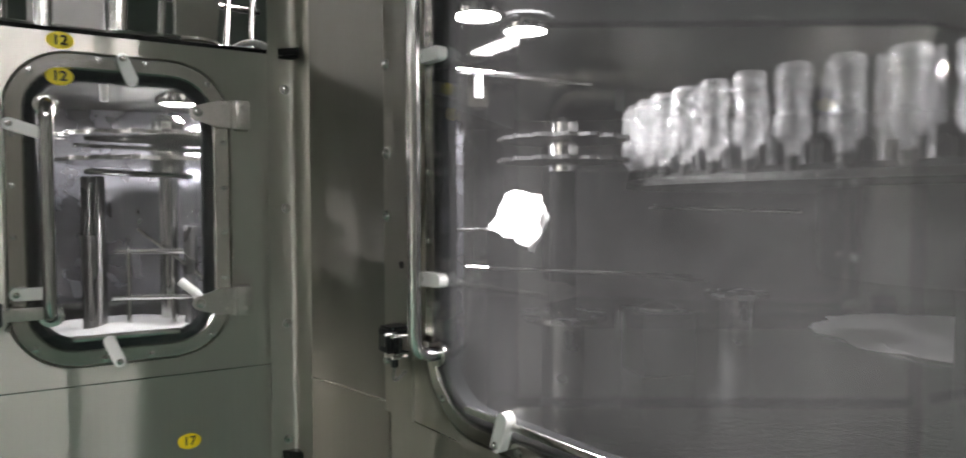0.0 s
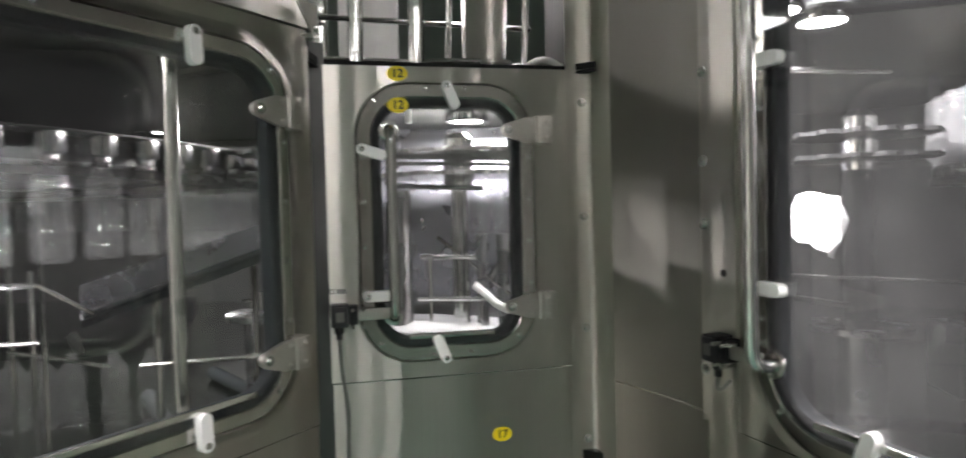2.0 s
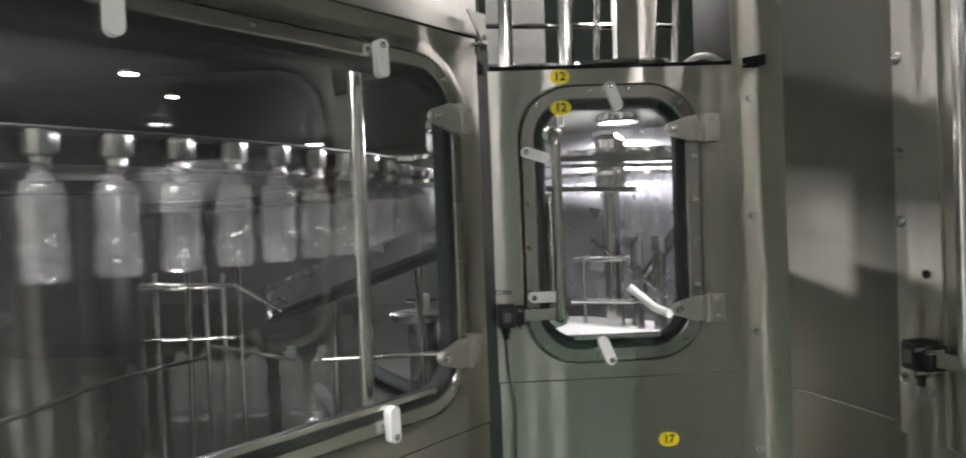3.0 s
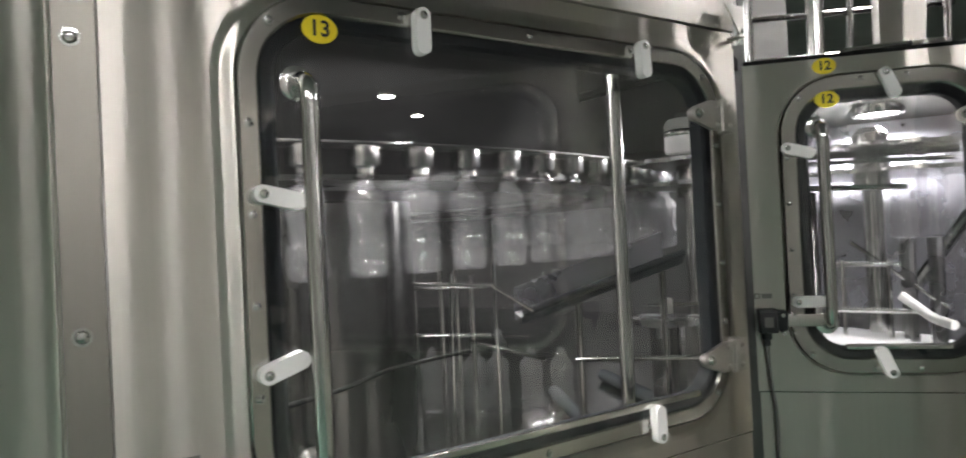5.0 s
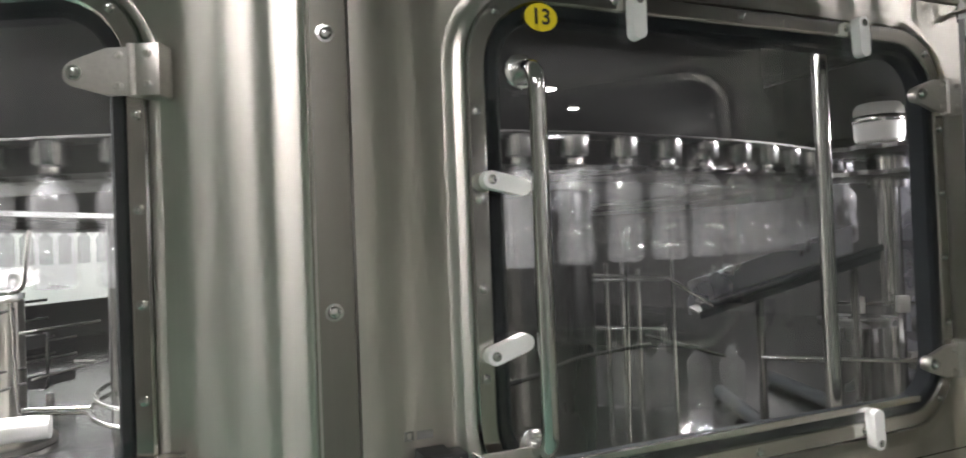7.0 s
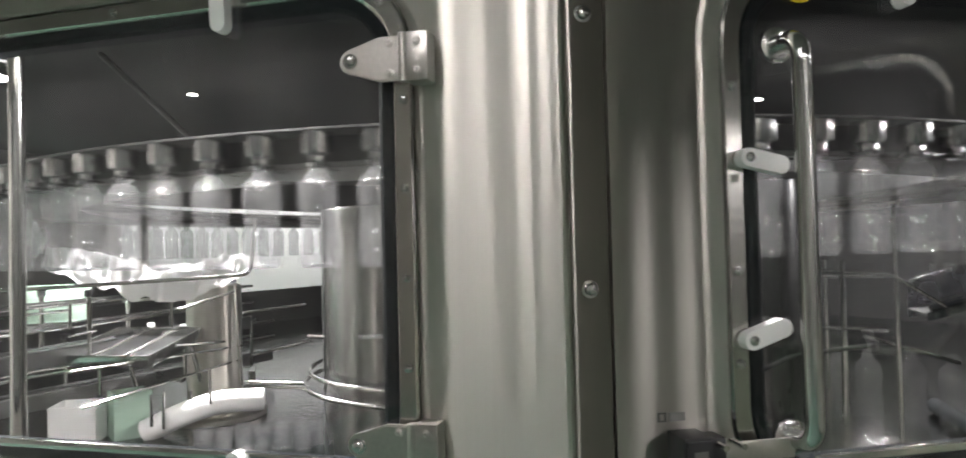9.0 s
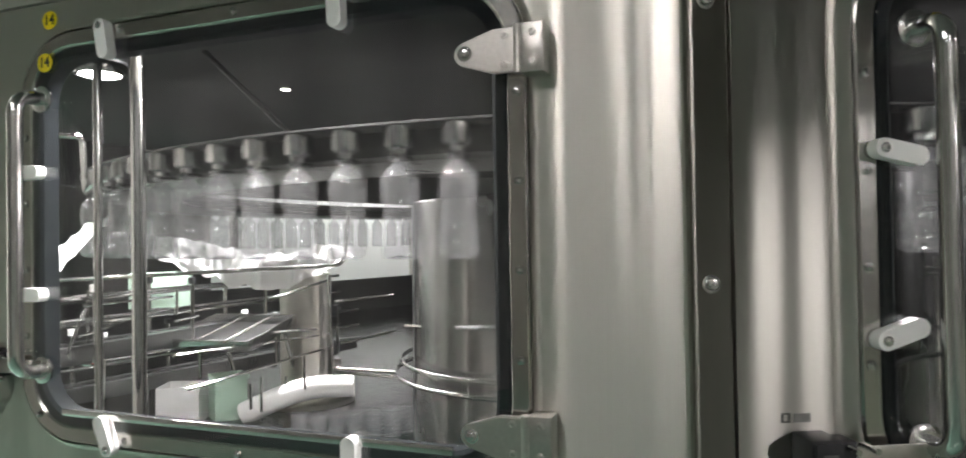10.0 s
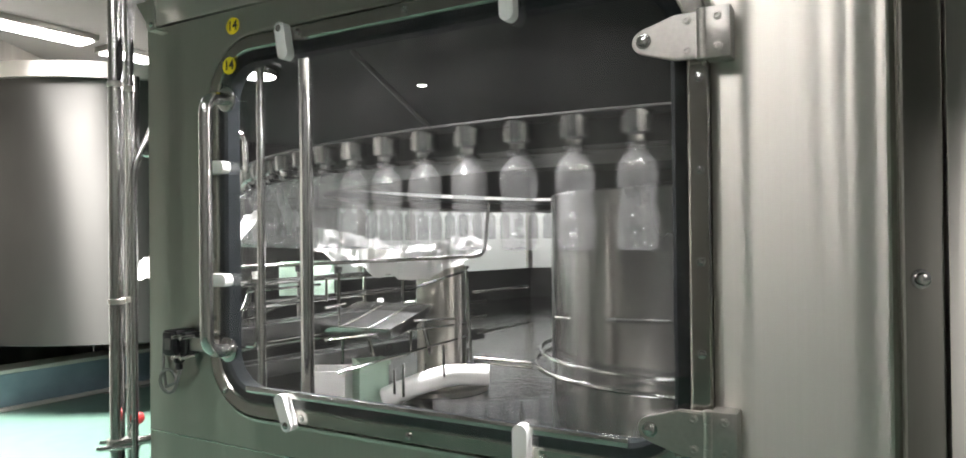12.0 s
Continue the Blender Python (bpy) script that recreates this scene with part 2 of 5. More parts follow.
def box(bm, x0, x1, y0, y1, z0, z1, bevel=0.0):
    r = bmesh.ops.create_cube(bm, size=1.0, matrix=Matrix.LocRotScale(((x0 + x1) / 2, (y0 + y1) / 2, (z0 + z1) / 2), None, (x1 - x0, y1 - y0, z1 - z0)))
    if bevel:
        es = list({e for v in r["verts"] for e in v.link_edges})
        bmesh.ops.bevel(bm, geom=es, offset=bevel, segments=2, affect="EDGES", profile=0.6)
    return bm


def ebox(x0, x1, y0, y1, z0, z1, bevel=0.0):
    return box(bmesh.new(), x0, x1, y0, y1, z0, z1, bevel)


def lathe(bm, profile, n=24, m=None):
    """Turns (radius, height) pairs round z."""
    rings = []
    for r, z in profile:
        if r < 1e-5:
            rings.append([bm.verts.new((0, 0, z))])
        else:
            rings.append([bm.verts.new((r * math.cos(2 * math.pi * i / n), r * math.sin(2 * math.pi * i / n), z)) for i in range(n)])
    for a, b in zip(rings, rings[1:]):
        for i in range(n):
            j = (i + 1) % n
            if len(a) == 1 and len(b) > 1:
                bm.faces.new((a[0], b[j], b[i]))
            elif len(b) == 1 and len(a) > 1:
                bm.faces.new((a[i], a[j], b[0]))
            elif len(a) > 1:
                bm.faces.new((a[i], a[j], b[j], b[i]))
    if m:
        bmesh.ops.transform(bm, matrix=m, verts=[v for ring in rings for v in ring])
    return bm


def tube(bm, pts, r, n=12, caps=True):
    """A round bar along a line of points."""
    pts = [Vector(p) for p in pts]
    rings, side = [], None
    for i, p in enumerate(pts):
        d = (pts[min(i + 1, len(pts) - 1)] - pts[max(i - 1, 0)]).normalized()
        if side is None:
            side = d.orthogonal().normalized()
        side = (side - d * side.dot(d)).normalized()
        up = d.cross(side)
        rings.append([bm.verts.new(p + r * (math.cos(2 * math.pi * k / n) * side + math.sin(2 * math.pi * k / n) * up)) for k in range(n)])
    for a, b in zip(rings, rings[1:]):
        for k in range(n):
            bm.faces.new((a[k], a[(k + 1) % n], b[(k + 1) % n], b[k]))
    if caps:
        bm.faces.new(rings[0][::-1])
        bm.faces.new(rings[-1])
    return bm


def rounded_path(corners, r, seg=6):
    """A line of points with its corners rounded."""
    out = [Vector(corners[0])]
    for a, b, c in zip(corners, corners[1:], corners[2:]):
        a, b, c = Vector(a), Vector(b), Vector(c)
        p, q = b + (a - b).normalized() * r, b + (c - b).normalized() * r
        for i in range(seg + 1):
            s = i / seg
            out.append((1 - s) ** 2 * p + 2 * s * (1 - s) * b + s * s * q)
    out.append(Vector(corners[-1]))
    return out


def rrect(u0, u1, z0, z1, r, d=0.0, seg=8):
    """A rounded rectangle, pushed outwards by d."""
    r2, pts = max(r + d, 0.004), []
    for cx, cz, a0 in ((u1 - r, z1 - r, 0), (u0 + r, z1 - r, 90), (u0 + r, z0 + r, 180), (u1 - r, z0 + r, 270)):
        for i in range(seg + 1):
            a = radians(a0 + 90 * i / seg)
            pts.append((cx + r2 * math.cos(a), cz + r2 * math.sin(a)))
    return pts


def rim_sweep(bm, u0, u1, z0, z1, r, profile, seg=8):
    """Carries a closed profile of (outward, depth) round a rounded rectangle."""
    rings = [[bm.verts.new((u, y, z)) for u, z in rrect(u0, u1, z0, z1, r, d, seg)] for d, y in profile]
    n = len(rings[0])
    for a, b in zip(rings, rings[1:] + rings[:1]):
        for i in range(n):
            bm.faces.new((a[i], a[(i + 1) % n], b[(i + 1) % n], b[i]))
    return bm


def slab_rrect(bm, u0, u1, z0, z1, r, y0, y1, seg=8):
    loop = rrect(u0, u1, z0, z1, r, 0, seg)
    a = [bm.verts.new((u, y0, z)) for u, z in loop]
    b = [bm.verts.new((u, y1, z)) for u, z in loop]
    bm.faces.new(a)
    bm.faces.new(b[::-1])
    n = len(a)
    for i in range(n):
        bm.faces.new((a[i], a[(i + 1) % n], b[(i + 1) % n], b[i]))
    return bm


def holed_sheet(bm, x0, x1, za, zb, hole, y0, y1, seg=8):
    """An upright sheet with one rounded opening through it. hole: u0, u1, z0, z1, r."""
    loop = rrect(*hole, 0, seg)
    corners = [(x1, zb), (x0, zb), (x0, za), (x1, za)]
    per = seg + 1
    for y in (y0, y1):
        c = [bm.verts.new((x, y, z)) for x, z in corners]
        h = [bm.verts.new((x, y, z)) for x, z in loop]
        for k in range(4):
            for i in range(seg):
                bm.faces.new((c[k], h[k * per + i], h[k * per + i + 1]))
            bm.faces.new((c[k], h[k * per + seg], h[((k + 1) % 4) * per], c[(k + 1) % 4]))
        if y == y0:
            first = (c, h)
    for ra, rb in zip(first, (c, h)):
        n = len(ra)
        for i in range(n):
            bm.faces.new((ra[i], ra[(i + 1) % n], rb[(i + 1) % n], rb[i]))
    return bm


def wall_matrix(left, right):
    """Local x runs along the wall from left to right seen from outside, y goes inwards."""
    u = Vector((right[0] - left[0], right[1] - left[1], 0))
    length = u.length
    u.normalize()
    y = Vector((0, 0, 1)).cross(u)
    m = Matrix.Identity(4)
    for i in range(3):
        m[i][0], m[i][1], m[i][2] = u[i], y[i], (0, 0, 1)[i]
    m[0][3], m[1][3] = left[0], left[1]
    return m, length


OUT = Matrix.Rotation(radians(90), 4, "X")          # turns z into the outward side of a wall


from mathutils.geometry import tessellate_polygon

# ---------------------------------------------------------------- the plan
L12, R12 = (-1.01, 1.345), (-0.525, 1.685)
L11, R11 = (-0.185, 1.45), (0.98, 0.20)
L13, R13 = (-1.14, 0.045), (-0.974, 1.242)
L14, R14 = (-2.089, -1.356), (-1.19, -0.033)
TRAY = 0.86          # height of the machine's wet deck
ROOF = 2.02
M11, W11 = wall_matrix(L11, R11)
M12, W12 = wall_matrix(L12, R12)
M13, W13 = wall_matrix(L13, R13)
M14, W14 = wall_matrix(L14, R14)
DOOR11 = (0.155, 1.33, 1.062, 1.98, 0.15)
DOOR12 = (0.07, 0.502, 1.12, 1.782, 0.125)
DOOR13 = (0.162, 1.135, 1.078, 1.812, 0.125)
DOOR14 = (0.468, 1.441, 1.078, 1.812, 0.125)


def setting(name, bm, material, label, category, m=None):
    ob = part(name, bm, material)
    if m:
        ob.matrix_world = m
    return tagged(ob, label, category, kind="structure")


def hole_of(door, inset=0.03):
    u0, u1, z0, z1, r = door
    return (u0 + inset, u1 - inset, z0 + inset, z1 - inset, r - inset)


# ---------------------------------------------------------------- hall
def hall():
    setting("ground", ebox(-11.2, 4.2, -4.9, 9.2, -0.1, 0.0), GREEN, "glossy pale green epoxy hall floor", "floor")
    for i, (a, b, c, d) in enumerate(((-11.2, -11, -4.7, 9), (4, 4.2, -4.7, 9), (-11.2, 4.2, 9, 9.2), (-11.2, 4.2, -4.9, -4.7))):
        setting("wall_hall_%d" % (i + 1), ebox(a, b, c, d, 0, 3.4), (HALLDIM, EASTWALL, HALLWALL, HALLWALL)[i], "hall wall, toned per side for the light in reflections", "wall")
    setting("ceiling", ebox(-11.2, 4.2, -4.9, 9.2, 3.4, 3.5), HALLROOF, "pale grey hall ceiling above the machine", "ceiling")
    # Added white wall, a bright backdrop for the bottles through the far opening.
    setting("wall_hall_7", ebox(-7.4, -7.34, -1.42, 2.6, 0, 2.7, 0.004), WHITE_SHEET, "white panel wall added as a bright backdrop for the bottles", "wall")
    first = None
    for x, y in ((1.35, -2.1), (0.75, -2.65), (-0.9, 3.25), (3.2, -0.3), (-4.2, -3.5), (-6.9, -4.2), (-8.2, -3.4), (-6.9, -0.4), (-6.9, 2.0), (-3.2, 4.6), (1.6, 4.6)):
        if first is None:
            first = thing("ceiling_light", pose(x, y, 3.4, 0, 0, 52), "long white glowing ceiling light in a steel tray", "ceiling light", "hall ceiling lights")
            part("housing", ebox(-0.16, 0.16, -0.66, 0.66, -0.06, -0.002, 0.01), STEEL_H, first)
            part("diffuser", ebox(-0.13, 0.13, -0.62, 0.62, -0.075, -0.062, 0.004), TUBELIGHT, first, "white glowing diffuser")
        else:
            copy_thing(first, pose(x, y, 3.4, 0, 0, 52))


hall()


# ---------------------------------------------------------------- machine shell
def dome_nut(r=0.008, h=0.009):
    return lathe(bmesh.new(), [(r * 1.45, 0), (r * 1.45, 0.002), (r, 0.0022), (r, h * 0.5), (r * 0.75, h * 0.85), (0, h)], 12)


def mesh_of(name, bm, material):
    ob = part(name, bm, material)
    me = ob.data
    bpy.data.objects.remove(ob)
    return me


NUT = mesh_of("dome_nut", dome_nut(), POLISHED)
BOLT = mesh_of("socket_bolt", lathe(bmesh.new(), [(0.0068, 0), (0.0068, 0.0015), (0.005, 0.0018), (0.005, 0.0032), (0.0044, 0.0038), (0.0026, 0.0038), (0.0026, 0.0015), (0, 0.0015)], 14), CAST)
SCREW = mesh_of("screw", dome_nut(0.0045, 0.005), POLISHED)


def upright_sheet(bm, pts, z0, z1, thick=0.003):
    """A bent sheet that follows a line of (x, y) points, with thickness to its left."""
    n = len(pts)
    sides = []
    for i in range(n):
        a, b = Vector(pts[max(i - 1, 0)]), Vector(pts[min(i + 1, n - 1)])
        d = (b - a).normalized()
        sides.append(Vector(pts[i]) + Vector((-d.y, d.x)) * thick)
    rows = [[bm.verts.new((*p, z)) for p in line] for line in (pts, sides) for z in (z0, z1)]
    a, b, c, d = rows
    for i in range(n - 1):
        bm.faces.new((a[i], a[i + 1], b[i + 1], b[i]))
        bm.faces.new((c[i], d[i], d[i + 1], c[i + 1]))
        bm.faces.new((b[i], b[i + 1], d[i + 1], d[i]))
        bm.faces.new((a[i], c[i], c[i + 1], a[i + 1]))
    for i in (0, n - 1):
        bm.faces.new((a[i], b[i], d[i], c[i]))
    return bm


def bend(a, corner, b, r=0.02, seg=6):
    return [tuple(p)[:2] for p in rounded_path([(*a, 0), (*corner, 0), (*b, 0)], r, seg)]


SEAM = {"wall_1": 1.045, "wall_2": 1.078, "wall_3": 1.018, "wall_4": 1.012}


def shell():
    for name, m, x0, w, door, high, label in (
            ("wall_1", M11, 0.1, W11, DOOR11, ROOF, "brushed steel machine panel with a wide door opening"),
            ("wall_2", M12, 0.0, W12, DOOR12, 1.822, "brushed steel machine panel with a narrow door opening"),
            ("wall_3", M13, 0.008, W13, DOOR13, 1.872, "brushed steel machine panel with a wide door opening"),
            ("wall_4", M14, 0.265, W14, DOOR14, 1.872, "brushed steel machine panel with a wide door opening")):
        zs = SEAM[name]
        setting(name, holed_sheet(bmesh.new(), x0, w, zs, high, hole_of(door), 0, 0.026), STEEL, label, "machine panel", m)
        lower = setting(name + "_lower", ebox(x0, w, 0.002, 0.026, 0.25, zs - 0.0015), STEEL, "brushed steel lower machine panel below a fine seam", "machine panel", m)
        bm = tube(bmesh.new(), [(x0, 0.0005, zs), (w, 0.0005, zs)], 0.0016, 6)
        setting("trim_seam_%s" % name[-1], bm, RIM, "fine bright weld seam across a steel panel", "seam", m)
        bm = ebox(x0, w, 0.03, 0.1, 0.0, 0.25)
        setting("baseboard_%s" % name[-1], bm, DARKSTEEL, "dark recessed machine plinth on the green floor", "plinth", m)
    # corner column and folded sheets between the doors
    setting("wall_5", upright_sheet(bmesh.new(), bend((-0.526, 1.688), (-0.474, 1.724), (-0.405, 1.632), 0.012), 0.25, ROOF), STEEL, "brushed steel corner post with a row of dome nuts", "corner post")
    setting("wall_6", upright_sheet(bmesh.new(), bend((-0.405, 1.632), (-0.29, 1.545), (-0.182, 1.447), 0.06), 0.25, ROOF), DIMSTEEL, "matt brushed steel side panel with vertical reflections, its dimness in the colour", "machine panel")
    setting("wall_7", ebox(0.0, 0.1, -0.006, 0.02, 1.046, ROOF), STEEL, "narrow steel strip with dome nuts beside the wide door", "steel strip", M11)
    setting("wall_8", ebox(-0.01, 0.1, 0.004, 0.02, 0.25, 1.044), STEEL, "lower steel strip beside the wide door", "steel strip", M11)
    setting("wall_9", ebox(-0.046, 0.006, 0.006, 0.03, 0.25, 1.872), RECESSSTEEL, "recessed steel post with dome nuts, recess shade in its colour", "post", M13)
    setting("wall_10", upright_sheet(bmesh.new(), bend((-1.1905, -0.034), (-1.163, 0.006), (-1.147, 0.002), 0.012), 0.25, 1.872), STEEL, "folded bright edge of a steel panel", "folded edge")
    # Darker steel in this fold puts the shade of the recess into colour.
    setting("wall_11", upright_sheet(bmesh.new(), bend((-0.975, 1.243), (-1.06, 1.30), (-1.008, 1.348), 0.01), 0.25, 1.872), DARKSTEEL, "folded return between two machine panels, darkened for the recess shade", "folded edge")
    a = M14 @ Vector((0.266, 0, 0))
    b = M14 @ Vector((0.2, 0.05, 0))
    c = M14 @ Vector((0.17, 0.13, 0))
    setting("wall_12", upright_sheet(bmesh.new(), bend((c.x, c.y), (b.x, b.y), (a.x, a.y), 0.01)[::1], 0.1, 1.95), STEEL, "folded steel end of the machine housing", "machine panel")
    setting("trim_seam_6", tube(bmesh.new(), [(-0.406, 1.631, 1.062), (-0.292, 1.543, 1.062), (-0.184, 1.446, 1.062)], 0.0016, 6), RIM, "fine bright weld seam across a steel panel", "seam")
    # rear shell, roof and wet deck
    back = [(R11[0], R11[1]), (2.9, 0.6), (3.6, 2.4), (2.6, 4.3), (0.2, 4.6), (-2.2, 4.1), (-5.0, 3.6), (-6.4, 2.4), (-6.6, 0.4), (-5.4, -1.0), (-4.3, -1.9), (c.x, c.y)]
    setting("wall_rear_1", upright_sheet(bmesh.new(), [Vector(p) for p in back[:-4]], 0.1, ROOF, 0.02), HOUSING, "inner steel sheet of the housing, darkened as in shade", "machine panel")
    # The gap between these two sheets is invented to let the backdrop show.
    setting("wall_rear_2", upright_sheet(bmesh.new(), [Vector(p) for p in back[-5:-1]], 0.1, 1.12, 0.02), HOUSING, "inner steel sheet below the added far opening, darkened as in shade", "machine panel")
    setting("wall_rear_3", upright_sheet(bmesh.new(), [Vector(p) for p in back[-5:-1]], 1.75, ROOF, 0.02), HOUSING, "inner steel sheet above the added far opening, darkened as in shade", "machine panel")
    for p in back[-4:-1]:
        setting("window_post", tube(bmesh.new(), [(p[0], p[1], 1.12), (p[0], p[1], 1.75)], 0.03, 10), STEEL, "steel post in the far opening added for the backdrop", "window post")
    front = [c, b, a, M14 @ Vector((W14, 0, 0)), M13 @ Vector((0, 0, 0)), M13 @ Vector((W13, 0.0, 0)), M12 @ Vector((0, 0.03, 0)), M12 @ Vector((W12, 0.03, 0)), Vector((-0.44, 1.69, 0)), Vector((-0.405, 1.64, 0)), M11 @ Vector((0, 0.01, 0))]
    ring = [(p.x, p.y) for p in front] + back[:-1]

    def deck(z0, z1, pts):
        bm = bmesh.new()
        lo = [bm.verts.new((x, y, z0)) for x, y in pts]
        hi = [bm.verts.new((x, y, z1)) for x, y in pts]
        for tri in tessellate_polygon([[Vector((x, y, 0)) for x, y in pts]]):
            bm.faces.new([lo[i] for i in tri])
            bm.faces.new([hi[i] for i in tri[::-1]])
        for i in range(len(pts)):
            bm.faces.new((lo[i], lo[(i + 1) % len(pts)], hi[(i + 1) % len(pts)], hi[i]))
        return bm
    setting("floor_deck", deck(TRAY - 0.03, TRAY, ring), WET, "dark wet steel deck inside the machine", "machine deck")
    # the roof leaves a low bay above the narrow door
    bay = [(R13[0] - 0.48, R13[1] + 0.05), (-2.0, 2.2), (-1.6, 3.5), (0.0, 3.3), (-0.44, 1.69)]
    k = [i for i, p in enumerate(ring) if abs(p[0] - R13[0]) < 1e-3][0]
    roof_ring = ring[:k] + [(R13[0], R13[1])] + bay + ring[k + 4:]
    setting("ceiling_1", deck(2.0, 2.02, roof_ring), SHADESTEEL, "steel roof of the machine housing, shade put in its colour", "machine roof")
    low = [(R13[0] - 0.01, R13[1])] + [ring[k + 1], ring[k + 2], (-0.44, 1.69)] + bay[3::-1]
    setting("ceiling_2", deck(1.8225, 1.838, low), SHADESTEEL, "low steel roof above the narrow door", "machine roof")
    setting("ceiling_3", deck(1.814, 1.8205, low), SHADESTEEL, "underside of the low roof, shade put in its colour", "machine roof")
    setting("wall_13", upright_sheet(bmesh.new(), [(R13[0], R13[1])] + bay, 1.8385, 2.0, 0.004), SHADESTEEL, "low steel riser round the sunken roof", "machine panel")
    # posts with nuts
    for m, spots in ((M11, [(0.012, z) for z in (1.74, 1.565, 1.44, 1.15)]), (M13, [(-0.021, z) for z in (1.72, 1.367, 1.01, 0.66)])):
        host = bpy.data.objects["wall_7" if m is M11 else "wall_9"]
        for u, z in spots:
            nut = new("dome_nut", NUT)
            nut.parent = host
            nut.matrix_local = pose(u, -0.006 if m is M11 else 0.006, z) @ OUT
    host = bpy.data.objects["wall_5"]
    for z in (1.741, 1.455, 1.173, 0.888):
        nut = new("dome_nut", NUT)
        nut.parent = host
        nut.matrix_local = pose(-0.493, 1.711, z, 90, 0, 35)
    hole = part("hole", lathe(bmesh.new(), [(0.0075, 0), (0.0075, 0.002), (0, 0.002)], 14), INK, bpy.data.objects["wall_7"])
    hole.matrix_local = pose(0.067, -0.0062, 1.346) @ OUT
    # roof-edge channel above the two wide doors
    for m, x0, x1 in ((M13, -0.05, W13), (M14, 0.265, W14 + 0.02)):
        bm = bmesh.new()
        box(bm, x0, x1, -0.006, 0.02, 1.874, 2.0, 0.004)
        setting("trim_channel_%d" % (3 if m is M13 else 4), bm, STEEL_H, "folded steel channel along the machine roof edge", "roof channel", m)

    for m, u in ((M13, W13 - 0.03), (M14, 0.3)):
        s = thing("corner_bracket", m @ pose(u, -0.001, 1.86), "small folded steel bracket under the roof channel", "bracket", "roof brackets")
        bm = bmesh.new()
        lo = [bm.verts.new((x, y, z)) for x, z in ((-0.03, 0.06), (0.03, 0.06), (0.03, 0.0), (0.015, 0.0)) for y in (-0.03, -0.026)]
        for q in ((0, 2, 4, 6), (1, 7, 5, 3), (0, 1, 3, 2), (2, 3, 5, 4), (4, 5, 7, 6), (6, 7, 1, 0)):
            bm.faces.new([lo[i] for i in q])
        part("web", bm, STEEL_H, s, smooth=False)
        part("foot", ebox(0.012, 0.033, -0.03, 0.0, -0.004, 0.0), STEEL_H, s)
        share("bolt", SCREW, s, pose(0.022, -0.03, 0.008) @ OUT)


shell()


# ---------------------------------------------------------------- doors
def clip_meshes():
    bm = bmesh.new()
    slab_rrect(bm, -0.012, 0.058, -0.012, 0.012, 0.0115, -0.033, -0.0147, 5)
    es = [e for e in bm.edges if len(e.link_faces) == 2 and e.calc_face_angle(0) > 1]
    bmesh.ops.bevel(bm, geom=es, offset=0.003, segments=2, affect="EDGES")
    return mesh_of("clip", bm, PLASTIC)


CLIP = clip_meshes()


def hinge_meshes():
    bm = bmesh.new()
    # leaf: a rounded nose that widens to the knuckle
    nose = [(0.018 * math.cos(radians(a)), 0.018 * math.sin(radians(a))) for a in range(100, 261, 16)]
    outline = nose + [(0.044, -0.033), (0.078, -0.033), (0.078, 0.033), (0.044, 0.033)]
    a = [bm.verts.new((x, -0.032, z)) for x, z in outline]
    b = [bm.verts.new((x, -0.023, z)) for x, z in outline]
    bm.faces.new(a)
    bm.faces.new(b[::-1])
    for i in range(len(a)):
        j = (i + 1) % len(a)
        bm.faces.new((a[i], a[j], b[j], b[i]))
    bmesh.ops.bevel(bm, geom=[e for e in bm.edges if abs(e.verts[0].co.y - e.verts[1].co.y) < 1e-6 and e.verts[0].co.y < -0.03], offset=0.002, segments=2, affect="EDGES")
    tube(bm, [(0, -0.023, 0), (0, -0.0148, 0)], 0.015, 14)
    leaf = mesh_of("leaf", bm, CAST)
    bm = bmesh.new()
    box(bm, 0.086, 0.121, -0.034, -0.0005, -0.037, 0.037, 0.003)
    block = mesh_of("block", bm, CAST)
    bm = bmesh.new()
    for z0, z1 in ((-0.036, -0.018), (-0.0175, 0.0175), (0.018, 0.036)):
        tube(bm, [(0.082, -0.029, z0), (0.082, -0.029, z1)], 0.0075, 12)
    knuckle = mesh_of("knuckle", bm, CAST)
    return leaf, block, knuckle


LEAF, BLOCK, KNUCKLE = hinge_meshes()


def on_rim(door, inset, count_u, count_z):
    """Bolt places round a rim: along its four straight sides and one at each corner."""
    u0, u1, z0, z1, r = door
    out = []
    for i in range(count_u):
        u = u0 + r + (u1 - u0 - 2 * r) * (i + 0.5) / count_u
        out += [(u, z0 + inset), (u, z1 - inset)]
    for i in range(count_z):
        z = z0 + r + (z1 - z0 - 2 * r) * (i + 0.5) / count_z
        out += [(u0 + inset, z), (u1 - inset, z)]
    k = (r - inset) * math.sqrt(0.5)
    for cu, su in ((u0 + r, -1), (u1 - r, 1)):
        for cz, sz in ((z0 + r, -1), (z1 - r, 1)):
            out.append((cu + su * k, cz + sz * k))
    return out


